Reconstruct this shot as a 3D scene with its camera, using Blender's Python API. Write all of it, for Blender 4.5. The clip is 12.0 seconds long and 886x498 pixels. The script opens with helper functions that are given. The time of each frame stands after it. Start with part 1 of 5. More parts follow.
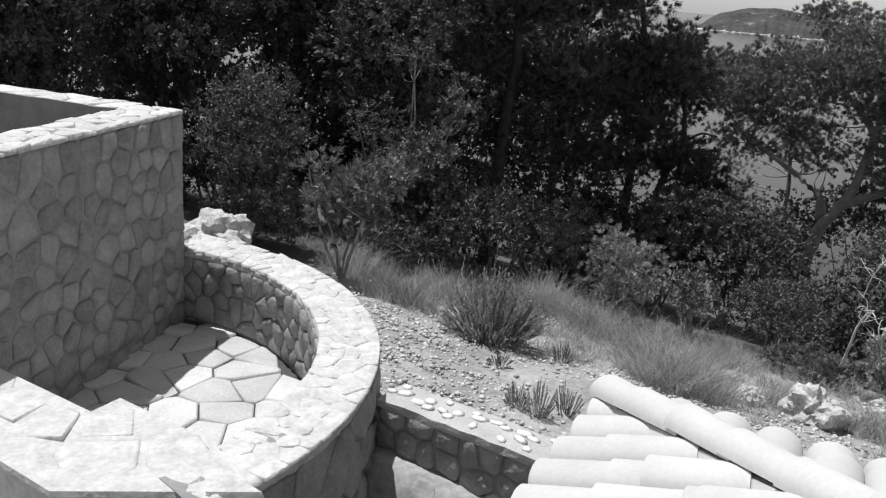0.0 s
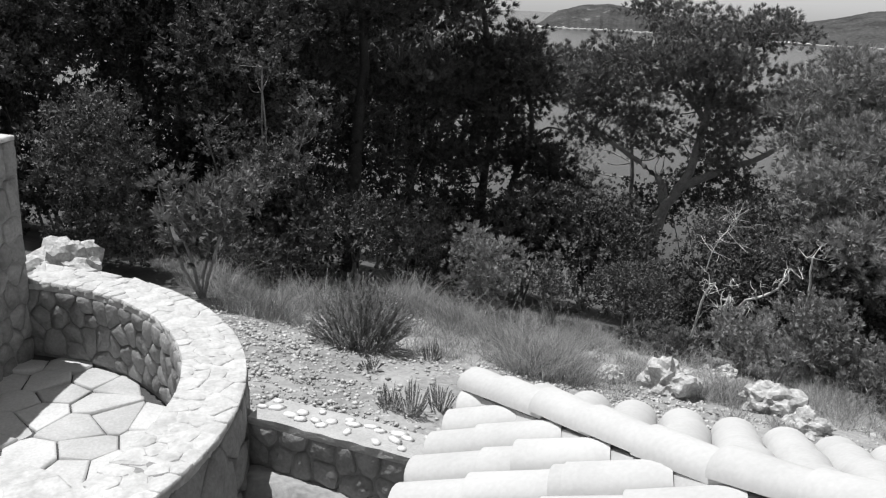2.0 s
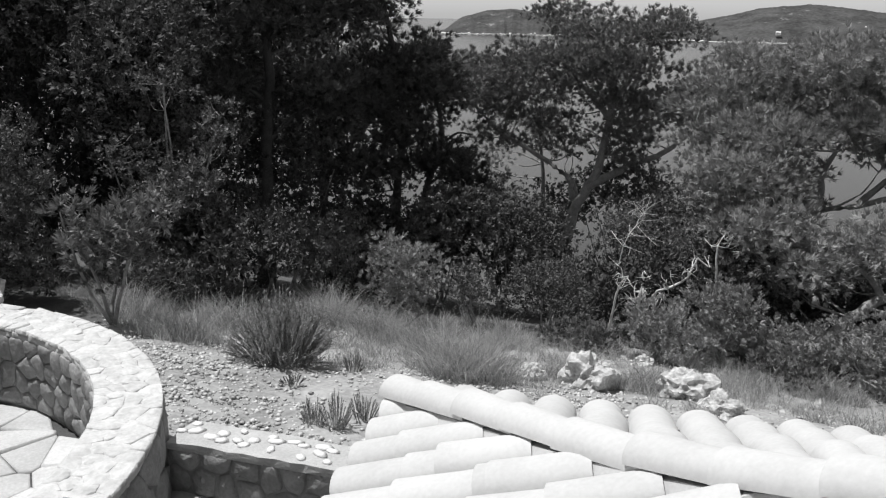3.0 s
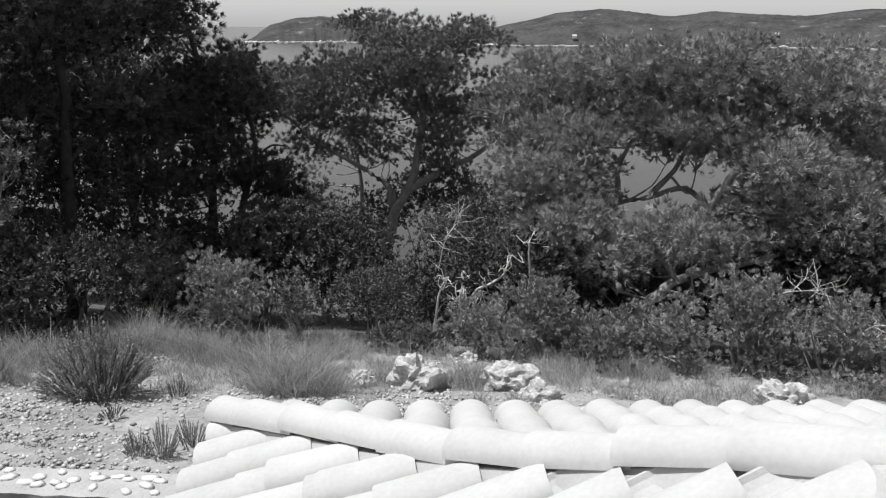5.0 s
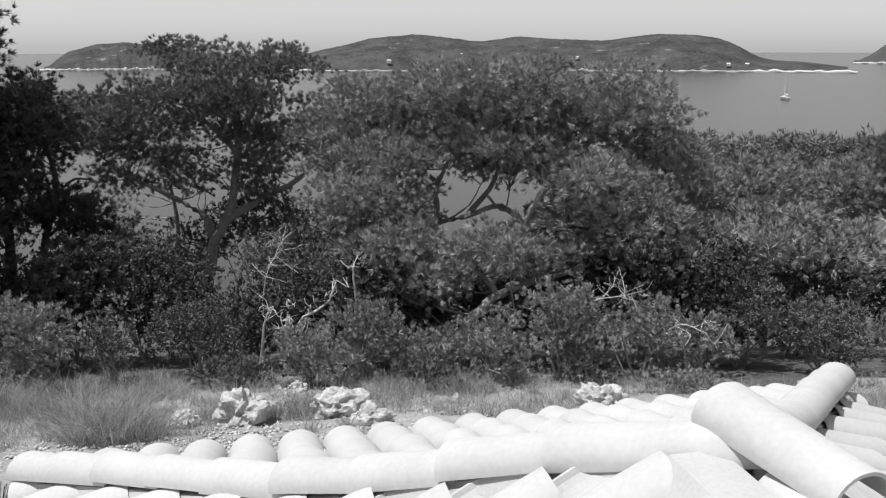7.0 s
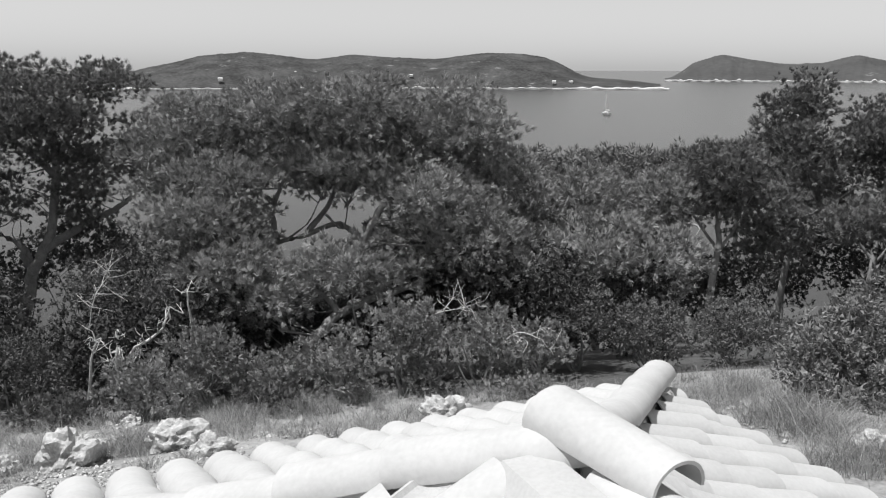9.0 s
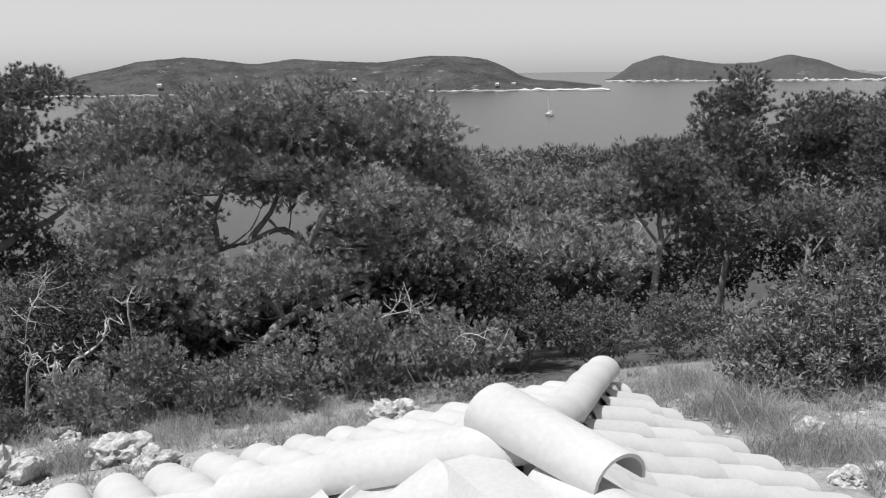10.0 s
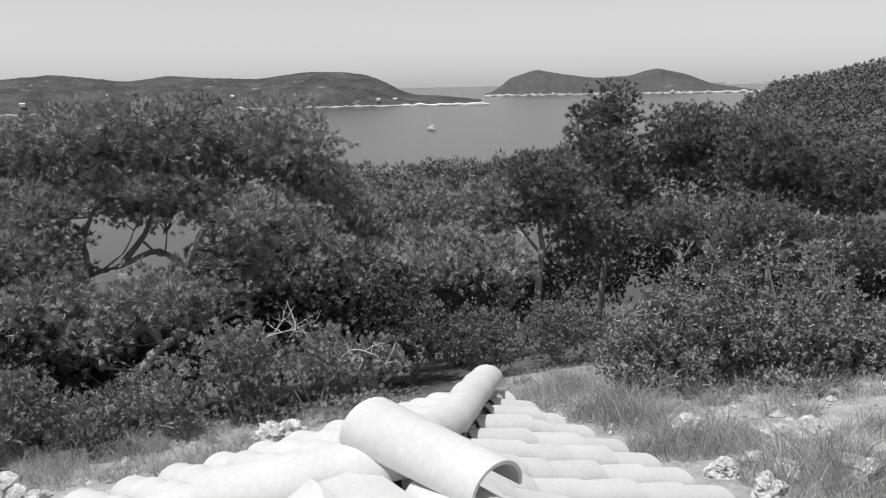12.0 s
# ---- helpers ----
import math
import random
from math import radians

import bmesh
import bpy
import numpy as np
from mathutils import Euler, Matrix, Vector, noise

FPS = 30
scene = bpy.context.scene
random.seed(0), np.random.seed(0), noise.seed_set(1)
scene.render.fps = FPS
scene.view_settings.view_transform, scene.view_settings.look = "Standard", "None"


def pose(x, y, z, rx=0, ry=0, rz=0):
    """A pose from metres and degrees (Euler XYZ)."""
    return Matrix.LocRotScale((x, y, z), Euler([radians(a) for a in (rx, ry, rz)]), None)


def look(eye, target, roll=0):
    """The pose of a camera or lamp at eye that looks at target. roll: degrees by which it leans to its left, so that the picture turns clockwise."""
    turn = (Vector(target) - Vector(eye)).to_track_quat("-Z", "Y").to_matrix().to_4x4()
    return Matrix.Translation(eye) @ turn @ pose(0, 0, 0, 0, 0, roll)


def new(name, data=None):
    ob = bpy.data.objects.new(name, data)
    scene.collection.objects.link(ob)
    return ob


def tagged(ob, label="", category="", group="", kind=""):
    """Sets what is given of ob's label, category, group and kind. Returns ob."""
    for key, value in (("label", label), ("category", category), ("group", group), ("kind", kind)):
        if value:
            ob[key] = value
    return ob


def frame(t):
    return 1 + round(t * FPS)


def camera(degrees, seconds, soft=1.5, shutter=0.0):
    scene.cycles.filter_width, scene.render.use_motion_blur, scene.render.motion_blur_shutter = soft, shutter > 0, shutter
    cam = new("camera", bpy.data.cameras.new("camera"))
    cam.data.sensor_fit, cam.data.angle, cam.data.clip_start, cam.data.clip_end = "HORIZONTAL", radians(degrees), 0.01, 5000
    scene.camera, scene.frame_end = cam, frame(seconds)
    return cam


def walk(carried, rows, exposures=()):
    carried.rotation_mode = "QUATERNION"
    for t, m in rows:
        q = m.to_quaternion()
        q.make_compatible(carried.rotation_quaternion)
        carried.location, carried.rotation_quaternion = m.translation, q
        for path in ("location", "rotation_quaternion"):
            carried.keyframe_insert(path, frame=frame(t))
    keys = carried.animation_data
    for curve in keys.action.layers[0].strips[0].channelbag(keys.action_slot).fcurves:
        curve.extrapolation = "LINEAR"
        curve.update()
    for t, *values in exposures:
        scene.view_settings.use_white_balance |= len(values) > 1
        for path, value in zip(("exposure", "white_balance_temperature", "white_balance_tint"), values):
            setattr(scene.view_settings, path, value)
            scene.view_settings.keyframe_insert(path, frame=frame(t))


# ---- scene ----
cam = camera(55.46, 12.0, soft=1.2)
PATH = [
    (0.0, pose(-0.017, 0.310, 4.886, 72.76, -4.51, -12.76)),
    (0.5, pose(-0.007, 0.301, 4.887, 72.73, -4.02, -14.92)),
    (1.0, pose(0.001, 0.282, 4.888, 72.85, -3.54, -17.66)),
    (1.5, pose(-0.001, 0.262, 4.899, 73.14, -3.28, -20.09)),
    (2.0, pose(-0.001, 0.234, 4.911, 73.68, -2.68, -22.89)),
    (2.5, pose(0.008, 0.205, 4.918, 74.05, -1.69, -25.81)),
    (3.0, pose(0.021, 0.193, 4.915, 74.41, -0.90, -29.11)),
    (5.0, pose(-0.020, 0.031, 4.995, 74.97, -0.17, -41.59)),
    (5.5, pose(-0.019, 0.019, 4.999, 75.66, -0.01, -45.05)),
    (6.0, pose(-0.005, 0.011, 4.997, 76.00, 0.29, -48.26)),
    (6.5, pose(0.000, 0.000, 5.000, 76.25, 0.15, -51.19)),
    (7.0, pose(-0.004, -0.020, 5.005, 76.60, 0.08, -53.78)),
    (7.5, pose(-0.005, -0.040, 5.013, 77.02, 0.10, -56.84)),
    (9.5, pose(0.045, -0.063, 4.992, 77.86, 0.15, -66.64)),
    (10.0, pose(0.070, -0.077, 4.980, 77.95, 0.60, -68.50)),
    (10.5, pose(0.104, -0.090, 4.969, 78.17, 1.06, -71.13)),
    (11.0, pose(0.121, -0.096, 4.963, 78.40, 1.00, -73.26)),
    (11.5, pose(0.130, -0.106, 4.960, 78.63, 1.02, -75.28)),
    (12.0, pose(0.132, -0.117, 4.956, 78.85, 1.06, -76.42)),
]
walk(cam, PATH)

# ---- world, sun ----
SUN_TO = Vector((-0.22, 0.25, 1.0)).normalized()
world = bpy.data.worlds.new("world")
scene.world = world
world.use_nodes = True
wn = world.node_tree.nodes
sky = wn.new("ShaderNodeTexSky")
sky.sky_type = "NISHITA"
sky.sun_disc = False
sky.sun_elevation = math.asin(SUN_TO.z)
sky.sun_rotation = math.atan2(SUN_TO.x, SUN_TO.y)
sky.dust_density = 0.4
sky.air_density = 1.6
sky.ozone_density = 0.5
grey = wn.new("ShaderNodeRGBToBW")
world.node_tree.links.new(sky.outputs[0], grey.inputs[0])
world.node_tree.links.new(grey.outputs[0], wn["Background"].inputs[0])
wn["Background"].inputs[1].default_value = 0.105
sun = new("sun", bpy.data.lights.new("sun", "SUN"))
sun.data.energy = 4.6
sun.data.angle = radians(0.53)
sun.matrix_world = look(SUN_TO * 60, (0, 0, 0))
scene.view_settings.exposure = 0.0

# ---- materials: the film is black and white, so every colour is a grey ----


def mat(name, low, high, scale=4.0, rough=0.8, bump=0.0, fine=40.0, vary=0.0, island=0.0, detail=6.0, spec=0.3, stretch=None, translucent=0.0, flecks=None):
    m = bpy.data.materials.new(name)
    m.use_nodes = True
    nt, n = m.node_tree, m.node_tree.nodes
    b = n["Principled BSDF"]
    b.inputs["Roughness"].default_value = rough
    b.inputs["Specular IOR Level"].default_value = spec
    geo = n.new("ShaderNodeNewGeometry")
    vec = geo.outputs["Position"]
    if stretch:
        mp = n.new("ShaderNodeMapping")
        mp.inputs["Scale"].default_value = stretch
        nt.links.new(vec, mp.inputs[0])
        vec = mp.outputs[0]
    big = n.new("ShaderNodeTexNoise")
    big.inputs["Scale"].default_value = scale
    big.inputs["Detail"].default_value = detail
    nt.links.new(vec, big.inputs["Vector"])
    small = n.new("ShaderNodeTexNoise")
    small.inputs["Scale"].default_value = fine
    small.inputs["Detail"].default_value = 4
    nt.links.new(vec, small.inputs["Vector"])
    mix = n.new("ShaderNodeMath")
    mix.operation = "MULTIPLY_ADD"
    nt.links.new(small.outputs[0], mix.inputs[0])
    mix.inputs[1].default_value = 0.45
    ma = n.new("ShaderNodeMath")
    ma.operation = "MULTIPLY"
    nt.links.new(big.outputs[0], ma.inputs[0])
    ma.inputs[1].default_value = 0.55
    nt.links.new(ma.outputs[0], mix.inputs[2])
    value = mix.outputs[0]
    for amount, out in ((vary, None), (island, geo.outputs["Random Per Island"])):
        if not amount:
            continue
        if out is None:
            out = n.new("ShaderNodeObjectInfo").outputs["Random"]
        add = n.new("ShaderNodeMath")
        add.operation = "MULTIPLY_ADD"
        nt.links.new(out, add.inputs[0])
        add.inputs[1].default_value = amount
        nt.links.new(value, add.inputs[2])
        shift = n.new("ShaderNodeMath")
        shift.operation = "SUBTRACT"
        nt.links.new(add.outputs[0], shift.inputs[0])
        shift.inputs[1].default_value = amount * 0.5
        value = shift.outputs[0]
    ramp = n.new("ShaderNodeValToRGB")
    nt.links.new(value, ramp.inputs[0])
    ramp.color_ramp.elements[0].position = 0.3
    ramp.color_ramp.elements[1].position = 0.7
    ramp.color_ramp.elements[0].color = (low, low, low, 1)
    ramp.color_ramp.elements[1].color = (high, high, high, 1)
    colour = ramp.outputs[0]
    if flecks:
        size, level, tone = flecks
        vo = n.new("ShaderNodeTexNoise")
        vo.inputs["Scale"].default_value = size
        vo.inputs["Detail"].default_value = 5
        nt.links.new(vec, vo.inputs["Vector"])
        th = n.new("ShaderNodeMapRange")
        th.inputs[1].default_value, th.inputs[2].default_value = level, level + 0.06
        nt.links.new(vo.outputs[0], th.inputs[0])
        mx = n.new("ShaderNodeMix")
        mx.data_type = "RGBA"
        nt.links.new(th.outputs[0], mx.inputs[0])
        nt.links.new(colour, mx.inputs[6])
        mx.inputs[7].default_value = (tone, tone, tone, 1)
        colour = mx.outputs[2]
    nt.links.new(colour, b.inputs["Base Color"])
    if bump:
        bp = n.new("ShaderNodeBump")
        bp.inputs["Strength"].default_value = bump
        bp.inputs["Distance"].default_value = 0.02
        nt.links.new(mix.outputs[0], bp.inputs["Height"])
        nt.links.new(bp.outputs[0], b.inputs["Normal"])
    if translucent:
        tr = n.new("ShaderNodeBsdfTranslucent")
        nt.links.new(colour, tr.inputs[0])
        ms = n.new("ShaderNodeMixShader")
        ms.inputs[0].default_value = translucent
        nt.links.new(b.outputs[0], ms.inputs[1])
        nt.links.new(tr.outputs[0], ms.inputs[2])
        nt.links.new(ms.outputs[0], n["Material Output"].inputs[0])
    return m


M_STONE = mat("wall_stone", 0.18, 0.36, 7, 0.9, 1.0, 34, vary=0.22)
M_MORTAR = mat("mortar", 0.20, 0.33, 6, 0.95, 0.6, 60)
M_COPING = mat("coping_limestone", 0.40, 0.66, 9, 0.9, 1.0, 30, vary=0.14)
M_FLAG = mat("flagstone", 0.42, 0.64, 3, 0.8, 0.4, 40, vary=0.3)
M_JOINT = mat("joint_earth", 0.05, 0.11, 8, 0.95, 0.6, 60)
M_PEBBLE = mat("white_pebble", 0.72, 0.85, 6, 0.7, 0.3, 50, vary=0.2)
M_TILE = mat("clay_tile", 0.47, 0.57, 4, 0.9, 0.15, 40, vary=0.18)
M_TILE_DARK = mat("channel_tile", 0.44, 0.55, 3, 0.9, 0.2, 60)
M_PLASTER = mat("house_plaster", 0.5, 0.62, 2, 0.9, 0.2, 50)
M_ROCK = mat("limestone_rock", 0.22, 0.72, 9, 0.9, 1.0, 26)
M_GROUND = mat("stony_ground", 0.15, 0.44, 1.6, 0.95, 1.0, 16)
# needle litter, darkened: the shade under the trees is put into its grey
M_LITTER_SHADED = mat("shaded_needle_litter", 0.05, 0.14, 1.5, 0.95, 0.8, 25)
M_LIME = mat("lime_mortar", 0.34, 0.52, 7, 0.95, 0.8, 50)
M_GRAVEL = mat("gravel_stone", 0.30, 0.62, 5, 0.9, 0.4, 40, island=0.5)
M_GRASS = mat("dry_grass", 0.20, 0.58, 1.6, 0.8, 0, 20, island=0.5, translucent=0.45)
M_PINE = mat("pine_needles", 0.15, 0.44, 1.6, 0.8, 0, 9, island=0.16, translucent=0.12, spec=0.06)
# darker copy of the pine needles, shade in the crowns put into the grey
M_PINE_SHADED = mat("shaded_pine_needles", 0.08, 0.28, 1.6, 0.8, 0, 9, island=0.16, translucent=0.1, spec=0.06)
M_JUNIPER = mat("juniper_sprays", 0.13, 0.44, 1.6, 0.7, 0, 9, island=0.2, translucent=0.12, spec=0.1)
# dark needles, with backlight and understory shade put into the grey as well
M_PINE_DARK_SHADED = mat("dark_shaded_pine_needles", 0.03, 0.13, 1.2, 0.7, 0, 12, island=0.25, translucent=0.05, spec=0.12)
M_OAK = mat("holm_oak_leaves", 0.04, 0.17, 1.0, 0.65, 0, 12, island=0.3, translucent=0.15, spec=0.2)
M_SHRUB = mat("shrub_leaves", 0.06, 0.26, 1.2, 0.6, 0, 12, island=0.30, translucent=0.15, spec=0.25)
M_SAGE = mat("pale_shrub_leaves", 0.09, 0.33, 1.2, 0.6, 0, 12, island=0.30, translucent=0.15, spec=0.25)
M_BARK = mat("pine_bark", 0.16, 0.42, 8, 0.95, 0.8, 40)
# dark bark that also has the wood's shade in its grey
M_BARK_DARK_SHADED = mat("dark_shaded_bark", 0.03, 0.09, 8, 0.95, 0.8, 40)
M_DEAD = mat("bleached_dead_wood", 0.48, 0.75, 10, 0.9, 0.5, 50)
M_SEA = mat("sea_water", 0.03, 0.045, 0.02, 0.22, 0.25, 0.6, spec=0.32)
M_ISLE = mat("island_scrub", 0.03, 0.12, 0.03, 1.0, 0, 0.25, spec=0.0, flecks=(0.06, 0.66, 0.22))
# air haze is put into the base greys of the two farthest islands
M_ISLE_HAZED = mat("hazed_island_scrub", 0.07, 0.11, 0.01, 1.0, 0, 0.08, spec=0.0, flecks=(0.02, 0.68, 0.35))
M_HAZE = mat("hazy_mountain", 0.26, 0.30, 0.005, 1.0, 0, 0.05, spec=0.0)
M_SHORE = mat("pale_shore_rock", 0.45, 0.75, 0.1, 0.95, 0, 0.6)
M_WHITE = mat("white_paint", 0.74, 0.82, 3, 0.5, 0, 30)
M_METAL = mat("weathered_metal", 0.2, 0.35, 9, 0.5, 0.2, 50)

# ---- helpers of this scene ----
EYE_Z = 5.0
SEA_Z = -20.0


def rng_of(seed):
    return np.random.default_rng(seed)


def polar(bearing, d):
    a = radians(bearing)
    return d * math.sin(a), d * math.cos(a)


def at(bearing, elevation, d):
    x, y = polar(bearing, d)
    return np.array((x, y, EYE_Z + d * math.tan(radians(elevation))))


def smooth(a, b, x):
    t = np.clip((np.asarray(x, float) - a) / (b - a), 0, 1)
    return t * t * (3 - 2 * t)


def ground_z(x, y):
    """The hillside: level by the house, falling to the sea."""
    w = 0.8 * np.asarray(x, float) + 0.6 * np.asarray(y, float)
    z = 1.55 - 0.26 * np.logaddexp(0, (w - 5.4) * 1.5) / 1.5
    z = z - 0.05 * np.logaddexp(0, (w - 16) * 0.5) / 0.5
    far = smooth(20, 60, np.hypot(x, y))
    z = z + 0.06 * np.sin(1.3 * x + 0.7 * y) * np.sin(0.9 * y - 0.4 * x) * (1 + 4 * far)
    yard = np.maximum(smooth(2.80, 2.50, np.hypot(x + 1.83, y - 6.56)), smooth(0.02, 0.26, (1.10 - x) * 0.715 + (5.97 - y) * 0.699) * smooth(2.55, 2.3, (x - 2.505) * 0.655 + (y - 0.806) * 0.755) * smooth(2.6, 2.3, (x - 2.505) * 0.755 - (y - 0.806) * 0.655))
    z = z * (1 - yard) - 3.1 * yard
    return np.maximum(z, -30.0)


def mesh_object(name, verts, faces, material, parent=None, smooth_shade=False, label="", at_=None):
    me = bpy.data.meshes.new(name)
    me.from_pydata([tuple(map(float, v)) for v in verts], [], [tuple(map(int, f)) for f in faces])
    me.materials.append(material)
    if smooth_shade:
        me.shade_smooth()
    ob = new(name, me)
    if at_ is not None:
        ob.location = at_
    if parent is not None:
        ob.parent = parent
    if label:
        ob["label"] = label
    return ob


def big_mesh(name, verts, faces, material, parent=None, label=""):
    """Fast mesh from arrays: faces is (n, 3) or (n, 4)."""
    me = bpy.data.meshes.new(name)
    k = faces.shape[1]
    me.vertices.add(len(verts))
    me.vertices.foreach_set("co", np.asarray(verts, np.float32).ravel())
    me.loops.add(faces.size)
    me.loops.foreach_set("vertex_index", np.asarray(faces, np.int32).ravel())
    me.polygons.add(len(faces))
    me.polygons.foreach_set("loop_start", np.arange(0, faces.size, k, dtype=np.int32))
    me.update(calc_edges=True)
    me.materials.append(material)
    ob = new(name, me)
    if parent is not None:
        ob.parent = parent
    if label:
        ob["label"] = label
    return ob


def part(name, bm, material, parent, label="", smooth_shade=False):
    me = bpy.data.meshes.new(name)
    bm.to_mesh(me)
    bm.free()
    me.materials.append(material)
    if smooth_shade:
        me.shade_smooth()
    ob = new(name, me)
    ob.parent = parent
    if label:
        ob["label"] = label
    return ob


def thing(name, place, label, category, group="", kind=""):
    ob = new(name)
    ob.location = place
    ob.empty_display_size = 0.2
    return tagged(ob, label, category, group, kind)


def slab(name, outline, z0, z1, material, parent=None, jitter=0.0, cell=0.0, seed=0, label=""):
    """A prism over an outline, its upper edge a little worn."""
    r = rng_of(seed)
    pts = [Vector((p[0], p[1])) for p in outline]
    if cell:
        dense = []
        for a, b in zip(pts, pts[1:] + pts[:1]):
            n = max(1, int((b - a).length / cell))
            dense += [a.lerp(b, i / n) for i in range(n)]
        pts = dense
    bm = bmesh.new()
    c = sum(pts, Vector((0, 0))) / len(pts)
    low = [bm.verts.new((p.x, p.y, z0)) for p in pts]
    off = [Vector((r.normal(0, jitter), r.normal(0, jitter))) if jitter else Vector((0, 0)) for _ in pts]
    mid = [bm.verts.new((p.x + o.x, p.y + o.y, z1 - 0.03)) for p, o in zip(pts, off)]
    top = [bm.verts.new((p.x + o.x + (c.x - p.x) * 0.012, p.y + o.y + (c.y - p.y) * 0.012, z1 + (r.normal(0, jitter * 0.4) if jitter else 0))) for p, o in zip(pts, off)]
    n = len(pts)
    for a, b in ((low, mid), (mid, top)):
        for i in range(n):
            bm.faces.new((a[i], a[(i + 1) % n], b[(i + 1) % n], b[i]))
    bm.faces.new(top)
    bm.faces.new(low[::-1])
    bmesh.ops.triangulate(bm, faces=[f for f in bm.faces if len(f.verts) > 4])
    bmesh.ops.recalc_face_normals(bm, faces=bm.faces)
    me = bpy.data.meshes.new(name)
    bm.to_mesh(me)
    bm.free()
    me.materials.append(material)
    ob = new(name, me)
    if parent is not None:
        ob.parent = parent
    if label:
        ob["label"] = label
    return ob


def voronoi(w, h, cell, seed, aspect=1.0, relax=2):
    """Irregular stones that fill a w by h field: a list of outlines."""
    r = rng_of(seed)
    nx, ny = max(1, round(w / (cell * aspect))), max(1, round(h / cell))
    sites = np.array([((i + 0.5 + 0.5 * (j % 2) - 0.25 + r.uniform(-0.33, 0.33)) * w / nx, (j + 0.5 + r.uniform(-0.33, 0.33)) * h / ny) for j in range(ny) for i in range(nx)])
    keep = r.uniform(size=len(sites)) > 0.12
    sites = sites[keep] if keep.sum() > 4 else sites
    cells = []
    for k, s in enumerate(sites):
        poly = [np.array(p, float) for p in ((0, 0), (w, 0), (w, h), (0, h))]
        near = sites[np.argsort(((sites - s) ** 2).sum(1))[1:16]]
        for q in near:
            mid, nrm = (s + q) / 2, q - s
            out = []
            for a, b in zip(poly, poly[1:] + poly[:1]):
                da, db = (a - mid) @ nrm, (b - mid) @ nrm
                if da <= 0:
                    out.append(a)
                if da * db < 0:
                    out.append(a + (b - a) * da / (da - db))
            poly = out
            if len(poly) < 3:
                break
        if len(poly) >= 3:
            cells.append(np.array(poly))
    return cells


def soften(poly, rounds=1, cut=0.14):
    for _ in range(rounds):
        out = []
        for a, b in zip(poly, np.roll(poly, -1, axis=0)):
            out += [a + (b - a) * cut, b - (b - a) * cut]
        poly = np.array(out)
    return poly


def stone_pieces(name, cells, place, material, parent, gap=0.012, deep=0.03, dome=0.012, seed=0, limit=None, rounded=1):
    """One object a stone: place(u, v, h) gives the world point at height h above the surface."""
    r = rng_of(seed)
    for k, poly in enumerate(cells):
        c = poly.mean(0)
        size = np.sqrt(((poly - c) ** 2).sum(1)).mean()
        if size < gap * 1.6:
            continue
        poly = c + (poly - c) * (1 - gap / size)
        poly = soften(poly, rounded)
        n = len(poly)
        lift = r.uniform(0.5, 1.2) * deep
        tilt = r.normal(0, 0.06, 2)
        rows = []
        for shrink, h in ((1.0, -0.03), (1.0, lift * 0.55), (0.9, lift), (0.55, lift + dome * r.uniform(0.4, 1.3))):
            q = c + (poly - c) * shrink
            rows.append([place(p[0], p[1], h + (p - c) @ tilt * (h > 0) + r.normal(0, 0.002)) for p in q])
        top = place(c[0], c[1], lift + dome * r.uniform(0.4, 1.4))
        verts = np.array([v for row in rows for v in row] + [top])
        faces = []
        for a in range(3):
            for i in range(n):
                j = (i + 1) % n
                faces.append((a * n + i, a * n + j, (a + 1) * n + j, (a + 1) * n + i))
        faces += [(3 * n + i, 3 * n + (i + 1) % n, 4 * n) for i in range(n)]
        mid = verts.mean(0)
        ob = mesh_object(name, verts - mid, faces, material, parent, True, at_=mid)
        me = ob.data
        me.update()
        up = np.array(place(c[0], c[1], 1.0)) - np.array(place(c[0], c[1], 0.0))
        if np.dot(np.array(me.polygons[-1].normal), up) < 0:
            me.flip_normals()


# ---- ground, sea, distance ----


def ground():
    rad = np.concatenate([np.linspace(0.0, 18, 110), 18 + (np.linspace(0, 1, 60)[1:] ** 1.8) * 140])
    ang = np.radians(np.linspace(-60, 150, 211))
    R, A = np.meshgrid(rad, ang)
    x, y = R * np.sin(A), R * np.cos(A)
    z = ground_z(x, y)
    r = rng_of(3)
    z = z + r.normal(0, 0.012, z.shape) * (R < 18)
    v = np.stack([x, y, z], -1).reshape(-1, 3)
    n = len(rad)
    idx = np.arange(len(ang) * n).reshape(len(ang), n)
    f = np.stack([idx[:-1, :-1], idx[1:, :-1], idx[1:, 1:], idx[:-1, 1:]], -1).reshape(-1, 4)[:, ::-1]
    ob = big_mesh("ground", v, f, M_GROUND)
    ob.data.shade_smooth()
    ob.data.materials.append(M_LITTER_SHADED)
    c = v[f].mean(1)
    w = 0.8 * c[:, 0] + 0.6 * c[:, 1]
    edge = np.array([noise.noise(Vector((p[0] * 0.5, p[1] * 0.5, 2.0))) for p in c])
    # ground under the trees gets the litter grey that also holds their shade
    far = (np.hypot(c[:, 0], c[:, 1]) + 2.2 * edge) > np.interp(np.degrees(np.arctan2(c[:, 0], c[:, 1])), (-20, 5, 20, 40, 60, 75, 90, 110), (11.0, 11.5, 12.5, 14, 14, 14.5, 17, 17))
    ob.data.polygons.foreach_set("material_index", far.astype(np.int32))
    tagged(ob, "pale stony hillside soil sloping down to the sea", "ground", kind="structure")


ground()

sea_bm = bmesh.new()
bmesh.ops.create_circle(sea_bm, cap_ends=True, radius=4950, segments=256)
sea_me = bpy.data.meshes.new("water")
sea_bm.to_mesh(sea_me)
sea_bm.free()
sea_me.materials.append(M_SEA)
sea = new("water", sea_me)
